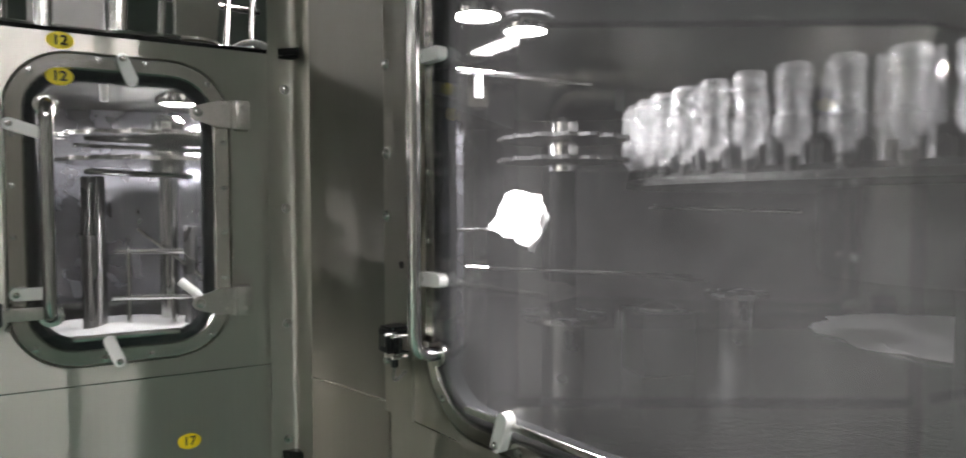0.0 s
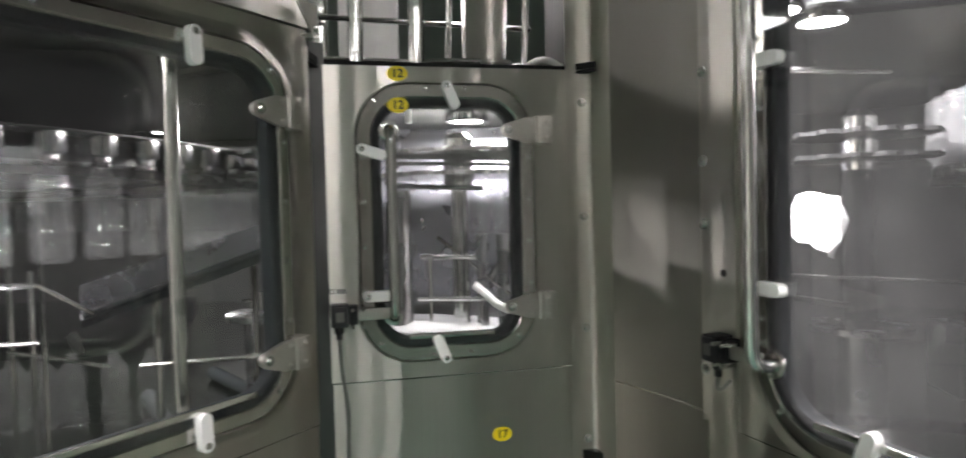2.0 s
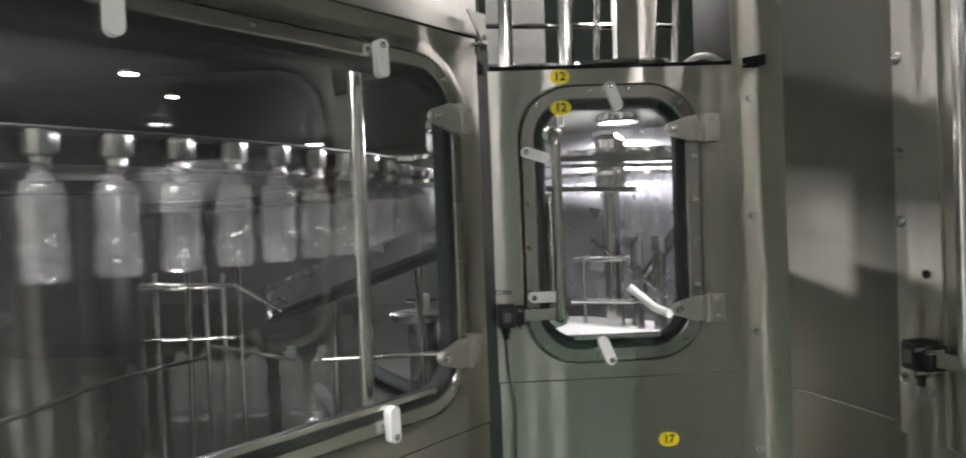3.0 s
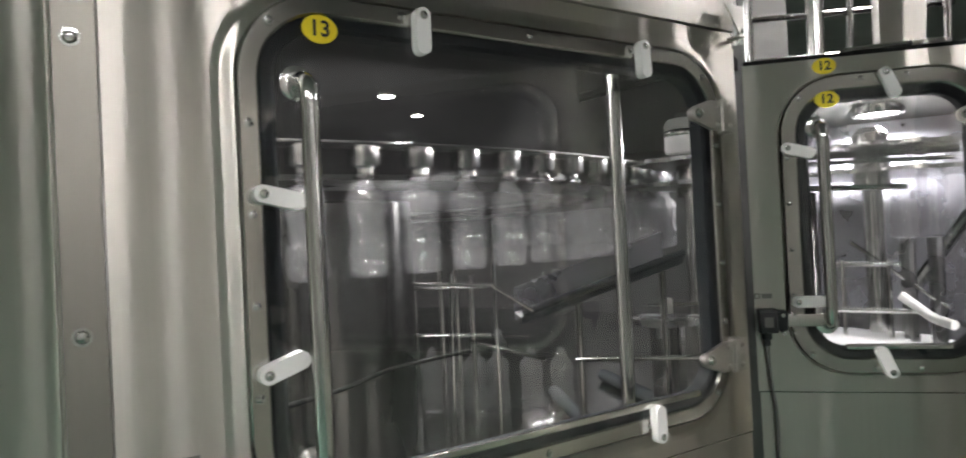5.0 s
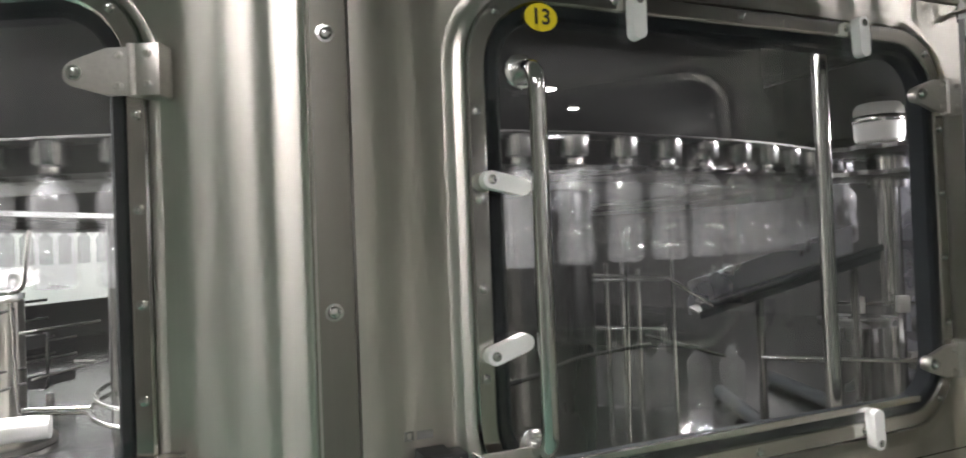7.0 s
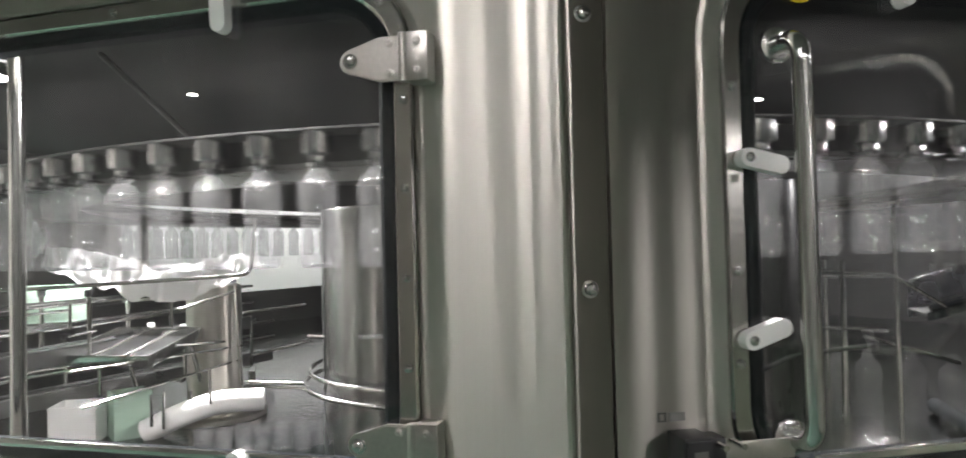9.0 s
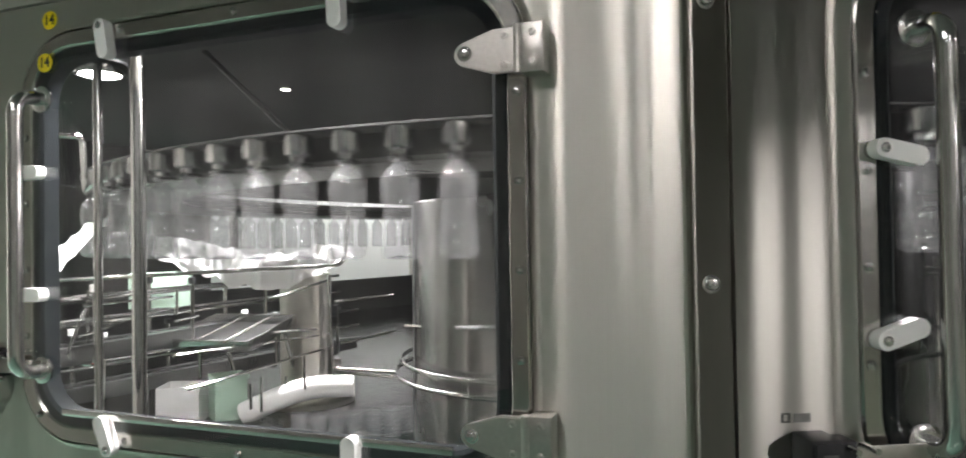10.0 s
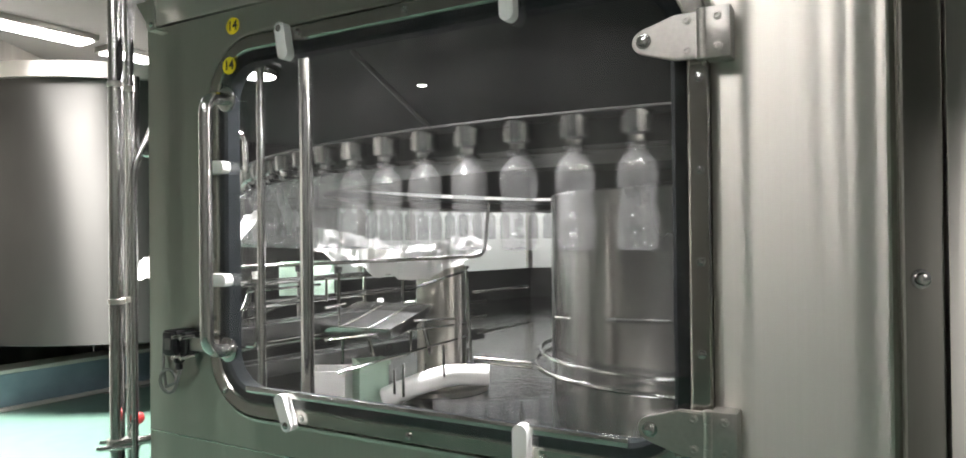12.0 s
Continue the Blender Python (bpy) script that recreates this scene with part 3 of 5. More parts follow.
def machine_door(m, door, label, clips, hinges, handle, bolts, rim=0.03, glass=PANE, swell=0.03):
    d = thing("machine_door", m, label, "machine door", "doors of the machine housing")
    u0, u1, z0, z1, r = door
    bm = rim_sweep(bmesh.new(), *door, [(0.0, 0.0), (-0.001, -0.009), (-0.004, -0.012), (-rim + 0.004, -0.012), (-rim, -0.009), (-rim, 0.03), (-rim + 0.002, 0.03), (-rim + 0.002, -0.002), (-0.002, -0.002)])
    part("rim", bm, RIM, d, "bolted satin steel rim round the opening")
    bm = rim_sweep(bmesh.new(), *door, [(swell, 0.001), (swell, -0.0006), (swell * 0.7, -0.0016), (swell * 0.45, -0.0042), (swell * 0.22, -0.0078), (0.0012, -0.0095), (0.0006, 0.001)], 12)
    part("flange", bm, STEEL, d, "pressed steel flange swelling up to the rim")
    g = rim + 0.022
    bm = rim_sweep(bmesh.new(), *door, [(-rim - 0.0005, -0.0075), (-rim - 0.008, -0.0095), (-g + 0.006, -0.0095), (-g, -0.005), (-g, 0.024), (-rim - 0.0005, 0.024)])
    part("gasket", bm, RUBBER, d, "black rubber gasket")
    k = rim + 0.001
    bm = slab_rrect(bmesh.new(), u0 + k, u1 - k, z0 + k, z1 - k, r - k, -0.0145, -0.0102)
    pane = part("pane", bm, glass, d, "clear acrylic pane with faint smears")
    pane.visible_shadow = False
    part("drip_strip", ebox(u0 + r * 0.9, u1 - r * 0.9, -0.0205, -0.0147, z0 + rim + 0.02, z0 + rim + 0.032, 0.002), POLISHED, d, "polished steel strip along the foot of the pane")
    for u, z in bolts:
        share("rim_bolt", SCREW, d, pose(u, -0.012, z) @ OUT)
    for u, z, a in clips:
        c = share("clamp_clip", CLIP, d, pose(u, 0, z, 0, -a, 0), "white nylon turn-clip")
        share("bolt", SCREW, c, pose(0, -0.033, 0) @ OUT)
    for u, z in hinges:
        h = share("hinge", LEAF, d, pose(u, 0, z) @ Matrix.Diagonal((0.92, 1, 0.9, 1)), "cast steel hinge bolted to the pane")
        share("block", BLOCK, h, Matrix.Identity(4))
        share("knuckle", KNUCKLE, h, Matrix.Identity(4))
        share("pivot_nut", NUT, h, pose(0, -0.032, 0) @ OUT)
        for x in (0.062, 0.104):
            for zz in (-0.022, 0.022):
                share("screw", BOLT, h, pose(x, -0.032 if x < 0.08 else -0.034, zz) @ OUT)
    u, za, zb = handle
    path = rounded_path([(u, -0.015, zb), (u, -0.066, zb), (u, -0.066, za), (u, -0.015, za)], 0.035, 8)
    hd = part("handle", tube(bmesh.new(), path, 0.0125, 16), POLISHED, d, "tubular polished steel grab handle")
    for z in (za, zb):
        part("flange", lathe(bmesh.new(), [(0.024, 0.0148), (0.024, 0.019), (0.02, 0.021), (0.0126, 0.021)], 18, pose(u, 0, z) @ OUT), POLISHED, hd)
    return d


def rim_set(door, nu, nz):
    return on_rim(door, 0.014, nu, nz)


machine_door(M13, DOOR13, "wide acrylic machine door in a rounded bolted steel rim before the bottle filler",
             [(0.186, 1.531, -12), (0.183, 1.296, 18), (0.434, 1.797, -90), (0.904, 1.803, -87), (0.899, 1.074, 92)],
             [(1.045, 1.685), (1.045, 1.195)], (0.241, 1.166, 1.682), rim_set(DOOR13, 3, 4))
machine_door(M14, DOOR14, "wide acrylic machine door in a rounded bolted steel rim showing filled bottles",
             [(0.688, 1.803, -80), (1.152, 1.8, -88), (0.698, 1.082, 112), (1.168, 1.085, 90), (0.48, 1.56, 0), (0.485, 1.34, 0)],
             [(1.36, 1.679), (1.362, 1.162)], (0.53, 1.205, 1.692), rim_set(DOOR14, 3, 4), 0.03, PANE, 0.011)
machine_door(M12, DOOR12, "narrow acrylic machine door in a rounded bolted steel rim",
             [(0.285, 1.773, -68), (0.268, 1.128, 112), (0.082, 1.625, -17), (0.088, 1.283, 0)],
             [(0.432, 1.669), (0.432, 1.241)], (0.146, 1.235, 1.668), rim_set(DOOR12, 2, 4), 0.036, PANE, 0.004)
machine_door(M11, DOOR11, "very wide acrylic machine door showing the upturned bottles of the rinser",
             [(0.176, 1.725, 0), (0.176, 1.33, 0), (0.385, 1.085, 70)],
             [(1.22, 1.7), (1.22, 1.2)], (0.205, 1.198, 1.86), rim_set(DOOR11, 4, 5), 0.03, PANE_MIST)


# ---------------------------------------------------------------- safety switches
def safety_switch(m, u, z, arm, cable=None, flip=1):
    s = thing("safety_switch", m @ pose(u, 0, z), "black plastic safety switch with a steel actuator bracket on the panel", "safety switch", "door switches")
    bm = bmesh.new()
    box(bm, -0.02, 0.02, -0.046, -0.0005, -0.026, 0.026, 0.003)
    body = part("body", bm, BLACK, s)
    part("cover", ebox(-0.017, 0.017, -0.051, -0.046, -0.022, 0.022, 0.0015), BLACK, body)
    part("plate", ebox(-0.009, 0.009, -0.0525, -0.051, -0.012, 0.01), GREYINK, body)
    part("head", ebox(0.021, 0.041, -0.04, -0.006, -0.022, 0.022, 0.003), BLACK, s)
    part("bracket", ebox(0.042, arm, -0.034, -0.03, -0.013, 0.013, 0.001), CAST, s, "bent steel actuator bracket")
    for x in (0.028, 0.052):
        for zz in (-0.024, 0.015):
            sc = part("screw", tube(bmesh.new(), [(x, -0.03, zz), (x, -0.062, zz)], 0.004, 8), POLISHED, s)
    part("gland", lathe(bmesh.new(), [(0.011, 0), (0.011, -0.014), (0.007, -0.018), (0.007, -0.03)], 12, pose(-0.002, -0.024, -0.026)), BLACK, s)
    if cable:
        part("cable", tube(bmesh.new(), cable, 0.0035, 8), CABLE, s, "thin grey cable")
    return s


safety_switch(M12, 0.022, 1.243, 0.115, rounded_path([(-0.002, -0.024, -0.055), (0.0, -0.022, -0.12), (0.014, -0.012, -0.22), (0.006, -0.01, -0.5)], 0.04))
safety_switch(M13, 0.095, 1.158, 0.14)
loop = [(0.0, -0.024, -0.056), (-0.012, -0.022, -0.085)] + [(-0.045 + 0.026 * math.cos(a), -0.018, -0.085 + 0.024 * math.sin(a)) for a in [math.pi * 2 * i / 14 for i in range(15)]] + [(-0.06, -0.012, -0.1), (-0.075, -0.008, -0.06), (-0.078, -0.004, -0.02)]
safety_switch(M14, 0.395, 1.212, 0.125, loop)
safety_switch(M11, 0.07, 1.205, 0.125, rounded_path([(-0.002, -0.024, -0.056), (0.0, -0.03, -0.075), (0.012, -0.03, -0.08), (0.02, -0.012, -0.06)], 0.01))


# ---------------------------------------------------------------- number stickers
def sticker(m, u, z, text, w=0.05, h=0.036, y=-0.0008):
    s = thing("number_sticker", m @ pose(u, y, z), "oval yellow sticker with the black number %s" % text, "sticker", "number stickers")
    bm = bmesh.new()
    lathe(bm, [(0.5, 0.0), (0.5, 0.0008), (0, 0.0008)], 32, Matrix.Diagonal((w, h, 1, 1)))
    bm.transform(OUT)
    part("disc", bm, YELLOW, s)
    cu = bpy.data.curves.new("numerals", "FONT")
    cu.body, cu.size, cu.align_x, cu.align_y, cu.extrude, cu.offset = text, h * 0.78, "CENTER", "CENTER", 0.0002, 0.0006
    tmp = new("numerals", cu)
    me = bpy.data.meshes.new_from_object(tmp.evaluated_get(bpy.context.evaluated_depsgraph_get()))
    bpy.data.objects.remove(tmp)
    me.materials.clear()
    me.materials.append(INK)
    share("numerals", me, s, pose(0, -0.0013, 0) @ OUT, "black numerals")
    return s


sticker(M12, 0.172, 1.8045, "12")
sticker(M12, 0.170, 1.728, "12", y=-0.0151)
sticker(M12, 0.407, 0.922, "17")
sticker(M13, 0.278, 1.761, "13", 0.052, 0.04, -0.0151)
sticker(M14, 0.531, 1.840, "14", 0.036, 0.034)
sticker(M14, 0.537, 1.758, "14", 0.036, 0.034, -0.0151)


def printed_mark(m, u, z):
    s = thing("printed_mark", m @ pose(u, -0.0006, z), "small dark printed mark on the steel panel", "printed mark")
    bm = bmesh.new()
    for a, b, c, d in ((-0.02, -0.017, -0.006, 0.006), (-0.011, -0.008, -0.006, 0.006), (-0.017, -0.011, 0.004, 0.006), (-0.017, -0.011, -0.006, -0.004)):
        box(bm, a, b, -0.0004, 0.0004, c, d)
    part("letter", bm, GREYINK, s)
    part("bar", ebox(-0.004, 0.018, -0.0004, 0.0004, -0.006, 0.005), CABLE, s)


printed_mark(M13, 0.083, 1.2)
printed_mark(M12, 0.02, 1.296)


# ---------------------------------------------------------------- carousels
BOTTLE_PROFILE = [(0.0, 0.008), (0.012, 0.006), (0.022, 0.001), (0.03, 0.0), (0.036, 0.005), (0.039, 0.014), (0.039, 0.03), (0.0365, 0.035), (0.0365, 0.038), (0.039, 0.043), (0.039, 0.064), (0.037, 0.069), (0.035, 0.084), (0.034, 0.098),
                  (0.035, 0.112), (0.0385, 0.126), (0.039, 0.15), (0.0385, 0.162), (0.036, 0.172), (0.03, 0.181), (0.021, 0.189), (0.0155, 0.194), (0.0142, 0.199), (0.019, 0.2), (0.019, 0.2028), (0.0135, 0.2036), (0.0135, 0.221)]
BOTTLE = mesh_of("bottle", lathe(bmesh.new(), BOTTLE_PROFILE, 24), PET)
BOTTLE_FOG = mesh_of("bottle", lathe(bmesh.new(), BOTTLE_PROFILE, 24), PET_FOG)
BOTTLE_MIST = mesh_of("bottle", lathe(bmesh.new(), BOTTLE_PROFILE, 24), PET_WET)
FILL_C, FILL_R, FILL_N, FILL_Z = (-3.70, 0.96), 2.265, 112, 1.39
RINSE_C, RINSE_R, RINSE_N, RINSE_Z = (1.65, 2.5), 1.2, 62, 1.79


def filler():
    c = thing("filling_carousel", pose(*FILL_C, 0), "turning steel filling carousel with clear bottles under its valves", "filling carousel")
    R = FILL_R
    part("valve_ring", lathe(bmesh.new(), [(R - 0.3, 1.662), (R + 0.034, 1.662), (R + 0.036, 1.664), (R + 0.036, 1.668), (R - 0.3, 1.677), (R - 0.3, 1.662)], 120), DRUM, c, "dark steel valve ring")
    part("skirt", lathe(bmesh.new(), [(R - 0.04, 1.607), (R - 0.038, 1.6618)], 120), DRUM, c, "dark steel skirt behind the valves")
    part("grip_ring", lathe(bmesh.new(), [(R - 0.3, 1.594), (R - 0.03, 1.594), (R - 0.03, 1.606), (R - 0.3, 1.606)], 120), DARKSTEEL, c, "dark neck-grip ring")
    part("drum", lathe(bmesh.new(), [(R - 1.8, 0.9), (R - 1.8, 1.662)], 96), SHADESTEEL, c, "shade-toned steel centre drum")
    bm = lathe(bmesh.new(), [(0.0325, 1.6618), (0.0325, 1.6225), (0.031, 1.619), (0.024, 1.6185), (0.0185, 1.614), (0.0185, 1.604)], 24)
    valve = mesh_of("valve", bm, BELL)
    bm = ebox(-0.1, -0.01, -0.011, 0.011, 1.594, 1.603, 0.002)
    tube(bm, [(-0.02, 0.013, 1.598), (0.016, 0.016, 1.598)], 0.004, 6)
    tube(bm, [(-0.02, -0.013, 1.598), (0.016, -0.016, 1.598)], 0.004, 6)
    grip = mesh_of("gripper", bm, INNER)
    for i in range(FILL_N):
        a = 360 * i / FILL_N
        m = pose(0, 0, 0, 0, 0, a) @ pose(R, 0, 0)
        share("valve", valve, c, m)
        share("gripper", grip, c, m)
        share("bottle", BOTTLE_MIST if i % 9 == 0 else BOTTLE, c, m @ pose(0, 0, FILL_Z, 0, 0, random.uniform(0, 360)))
    return c


def rinser():
    c = thing("rinsing_carousel", pose(*RINSE_C, 0), "turning steel rinsing carousel holding upturned wet bottles", "rinsing carousel")
    R = RINSE_R
    z = RINSE_Z - 0.221
    # Deck, drum and nozzles carry their shade in the near-black colour.
    part("deck", lathe(bmesh.new(), [(R - 0.66, z - 0.05), (R + 0.02, z - 0.05), (R + 0.02, z - 0.03), (R - 0.03, z - 0.012), (R - 0.66, z - 0.012)], 110), SHADESTEEL, c, "shade-toned steel nozzle deck")
    part("drum", lathe(bmesh.new(), [(0.12, 0.862), (0.12, 1.2), (R - 0.65, 1.22), (R - 0.65, z - 0.05)], 96), SHADESTEEL, c, "shade-toned steel drum below the nozzle deck")
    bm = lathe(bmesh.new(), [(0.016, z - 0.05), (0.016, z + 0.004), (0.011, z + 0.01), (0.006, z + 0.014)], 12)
    nozzle = mesh_of("nozzle", bm, SHADESTEEL)
    bm = tube(bmesh.new(), rounded_path([(-0.2, 0.0, z - 0.01), (-0.17, 0.01, z + 0.21), (-0.06, 0.045, z + 0.235), (-0.035, 0.05, z + 0.06)], 0.05), 0.0055, 8)
    hose = mesh_of("hose", bm, PET_FOG)
    for i in range(RINSE_N):
        a = 360 * i / RINSE_N
        m = pose(0, 0, 0, 0, 0, a) @ pose(R, 0, 0)
        share("nozzle", nozzle, c, m)
        share("hose", hose, c, m)
        share("bottle", BOTTLE_FOG, c, m @ pose(0, 0, RINSE_Z, 180, 0, random.uniform(0, 360)))
    return c


FILLER = filler()
RINSER = rinser()


def motions():
    walk(FILLER, [(t, pose(*FILL_C, 0, 0, 0, -138.9 + 18.29 * t)) for t in range(13)])
    walk(RINSER, [(t, pose(*RINSE_C, 0, 0, 0, -2.0 + 33.03 * t)) for t in range(13)])
    for wheel, turn, start in STARS:
        home = wheel.matrix_world.to_translation()
        walk(wheel, [(t / 2, pose(*home, 0, 0, start + turn * t / 2)) for t in range(25)])


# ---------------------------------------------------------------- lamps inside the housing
def roof_lamp(x, y, power, z=1.995, deep=0.035, k=1.0, spread=180):
    s = thing("roof_lamp", pose(x, y, z), "round glowing lamp under the machine roof, mostly added fill", "inspection lamp", "lamps inside the machine")
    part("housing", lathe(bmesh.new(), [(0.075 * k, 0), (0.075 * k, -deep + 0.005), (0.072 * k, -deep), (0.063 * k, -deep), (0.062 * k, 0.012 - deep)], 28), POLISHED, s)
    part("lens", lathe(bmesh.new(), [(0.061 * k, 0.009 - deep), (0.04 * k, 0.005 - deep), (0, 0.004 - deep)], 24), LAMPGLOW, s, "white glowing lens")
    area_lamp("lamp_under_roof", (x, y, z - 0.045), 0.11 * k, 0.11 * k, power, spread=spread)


roof_lamp(0.081, 2.087, 44)
roof_lamp(-0.043, 1.919, 8)
roof_lamp(-1.02, 2.2, 105, 1.815)
# The lamps below are added fill for bottles, sheets and deck.
roof_lamp(-2.33, 1.25, 26, 2.001, 0.012, 0.5, spread=158)
roof_lamp(-2.6, 1.58, 24, 2.001, 0.012, 0.4, spread=158)
roof_lamp(-3.5, 3.2, 40, 2.001, 0.012)
roof_lamp(-1.3, 0.35, 12)
roof_lamp(-2.75, -1.1, 70, spread=155)
roof_lamp(-1.72, -0.62, 24, spread=150)
roof_lamp(-1.42, -0.12, 7, spread=150)
roof_lamp(-3.0, -0.55, 110, 2.001, 0.012, 0.3, spread=155)
roof_lamp(1.3, 1.25, 44, spread=164)


# ---------------------------------------------------------------- inside the filler
def rod(name, pts, r, label, category="steel rod", material=POLISHED, group="", n=10):
    ob = part(name, tube(bmesh.new(), pts, r, n), material)
    return tagged(ob, label, category, group)


def support_column(x, y, z1, r, label, foot=True, skin=COLUMN):
    s = thing("support_column", pose(x, y, TRAY), label, "support column", "columns inside the machine")
    part("shaft", lathe(bmesh.new(), [(0, 0), (r, 0), (r, z1 - TRAY), (r - 0.006, z1 - TRAY + 0.005), (0, z1 - TRAY + 0.005)], 36), skin, s)
    if foot:
        part("foot", lathe(bmesh.new(), [(r, 0.0), (r * 1.9, 0.002), (r * 1.9, 0.018), (r * 1.8, 0.024), (r, 0.024)], 36), CAST, s)
    return s


support_column(-2.3, 0.22, 1.53, 0.405, "very wide brushed steel column behind the hanging bottles", False, COLUMN)
support_column(-2.935, -0.486, 1.31, 0.09, "thick brushed steel column behind the guard rail", True, STEEL)
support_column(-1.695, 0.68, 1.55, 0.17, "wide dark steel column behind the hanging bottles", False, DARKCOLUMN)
for x, y in ((-1.905, -0.797), (-1.103, 0.987)):
    rod("upright_bar", [(x, y, TRAY), (x, y, 2.0)], 0.0145, "upright steel tube just behind the acrylic pane", "upright tube", POLISHED, "upright tubes", 16)
rod("upright_bar", [(-2.355, -0.997, TRAY), (-2.355, -0.997, 2.0)], 0.011, "slim upright steel tube inside the machine", "upright tube", POLISHED, "upright tubes", 14)
rod("guard_rail", rounded_path([(-2.461, -1.151, 1.99), (-2.466, -1.146, 1.334), (-2.424, -0.37, 1.36), (-2.423, -0.355, 1.52)], 0.03), 0.0055, "thin bent steel guard rail inside the machine", "guard rail")
rod("spray_pipe", rounded_path([(-2.565, -1.25, 1.746), (-2.56, -1.093, 1.738), (-2.56, -1.088, 1.62)], 0.02), 0.008, "bent steel spray pipe inside the machine", "spray pipe")
for a, b in (((-2.45, -1.072, 1.182), (-2.75, -0.937, 1.225)), ((-2.5, -1.075, 1.261), (-2.8, -0.904, 1.258)), ((-2.5, -0.845, 1.11), (-2.9, -0.399, 1.102)), ((-2.5, -0.808, 1.013), (-2.9, -0.4, 1.055)), ((-2.6, -0.574, 1.259), (-2.75, -0.414, 1.298)), ((-2.62, -0.413, 1.323), (-2.62, -0.399, 1.016)), ((-2.7, -0.372, 1.092), (-2.85, -0.176, 1.108)), ((-2.6, -0.392, 1.24), (-2.75, -0.194, 1.244)), ((-2.6, -0.581, 1.152), (-2.7, -0.448, 1.143)), ((-2.6, -0.39, 1.029), (-2.5, -0.22, 1.026)), ((-2.6, -0.39, 1.017), (-2.5, -0.22, 1.012)), ((-2.6, -0.49, 1.073), (-2.6, -0.487, 0.971)), ((-2.4, -1.085, 1.145), (-2.5, -1.072, 1.25)), ((-2.6, -0.854, 1.293), (-2.6, -0.855, 1.218)), ((-2.55, -1.079, 1.302), (-2.55, -1.08, 1.151)), ((-2.6, -0.859, 1.198), (-2.7, -0.809, 1.201)), ((-1.9, -0.261, 1.24), (-1.9, -0.226, 1.236)), ((-1.85, -0.156, 1.237), (-1.7, -0.069, 1.251)), ((-2.55, -0.643, 1.008), (-2.55, -0.643, 0.932)), ((-2.6, -0.616, 1.017), (-2.6, -0.617, 0.91)), ((-2.7, -0.548, 0.997), (-2.7, -0.549, 0.895))):
    rod("guide_rod", [a, b], 0.0045, "thin polished steel guide rod", "guide rod", POLISHED, "guide rods", 8)


def arc_rail(cx, cy, r, z, a0, a1, thick=0.006):
    pts = [(cx + r * math.cos(radians(a)), cy + r * math.sin(radians(a)), z) for a in np.linspace(a0, a1, 24)]
    rod("curved_rail", pts, thick, "curved polished steel bottle guide rail", "guide rail", POLISHED, "curved rails", 8)


arc_rail(-2.3, 0.22, 0.44, 1.09, 150, 340)
arc_rail(-2.3, 0.22, 0.455, 1.055, 150, 340)
arc_rail(-2.3, 0.22, 0.43, 1.13, 150, 215, 0.004)
rod("curved_rail", rounded_path([(-1.5, 0.9, 1.19), (-1.475, 0.66, 1.19), (-1.37, 0.479, 1.19), (-1.335, 0.34, 1.19)], 0.06), 0.005, "curved dark steel bottle guide rail", "guide rail", SHADESTEEL, "curved rails", 8)


def film_sheet(points, width, label):
    """A hanging white plastic sheet: a strip of small folds between two lines."""
    bm = bmesh.new()
    n, k = 44, 10
    a, b = Vector(points[0]), Vector(points[1])
    grid = []
    for i in range(n + 1):
        s = i / n
        row = []
        for j in range(k + 1):
            v = j / k
            p = a.lerp(b, s)
            sag = math.sin(math.pi * s) * 0.03
            fold = 0.012 * math.sin(s * 31) * v + 0.006 * math.sin(s * 74 + 3 * v)
            row.append(bm.verts.new((p.x + width * v * 0.8 + fold, p.y + fold * 0.5, p.z - sag - 0.115 * v * (0.4 + 0.6 * math.sin(math.pi * min(1, s * 1.1))) + 0.012 * math.sin(9 * s + 5 * v) + 0.02 * noise.noise(Vector((s * 14, v * 5, 1.0))))))
        grid.append(row)
    for i in range(n):
        for j in range(k):
            bm.faces.new((grid[i][j], grid[i + 1][j], grid[i + 1][j + 1], grid[i][j + 1]))
    ob = part("plastic_sheet", bm, FILM)
    return tagged(ob, label, "plastic sheet", "white sheets")


film_sheet(((-2.7, -0.93, 1.455), (-2.62, -0.34, 1.41)), 0.1, "white plastic sheet lying in folds below the bottles")
film_sheet(((-2.72, -1.45, 1.36), (-2.7, -1.06, 1.52)), 0.12, "white plastic sheet hanging below the bottles")


def bin_box(x, y, z, w, d, h, material, label, turn=0):
    s = thing("plastic_crate", pose(x, y, z, 0, 0, turn), label, "crate", "crates on the deck")
    bm = bmesh.new()
    t = 0.006
    box(bm, -w / 2, w / 2, -d / 2, d / 2, 0, t)
    box(bm, -w / 2, w / 2, -d / 2, -d / 2 + t, t, h, 0.001)
    box(bm, -w / 2, w / 2, d / 2 - t, d / 2, t, h, 0.001)
    box(bm, -w / 2, -w / 2 + t, -d / 2 + t, d / 2 - t, t, h, 0.001)
    box(bm, w / 2 - t, w / 2, -d / 2 + t, d / 2 - t, t, h, 0.001)
    part("body", bm, material, s)
    part("lip", ebox(-w / 2 - 0.006, w / 2 + 0.006, d / 2, d / 2 + 0.006, h - 0.012, h), material, s)
    return s


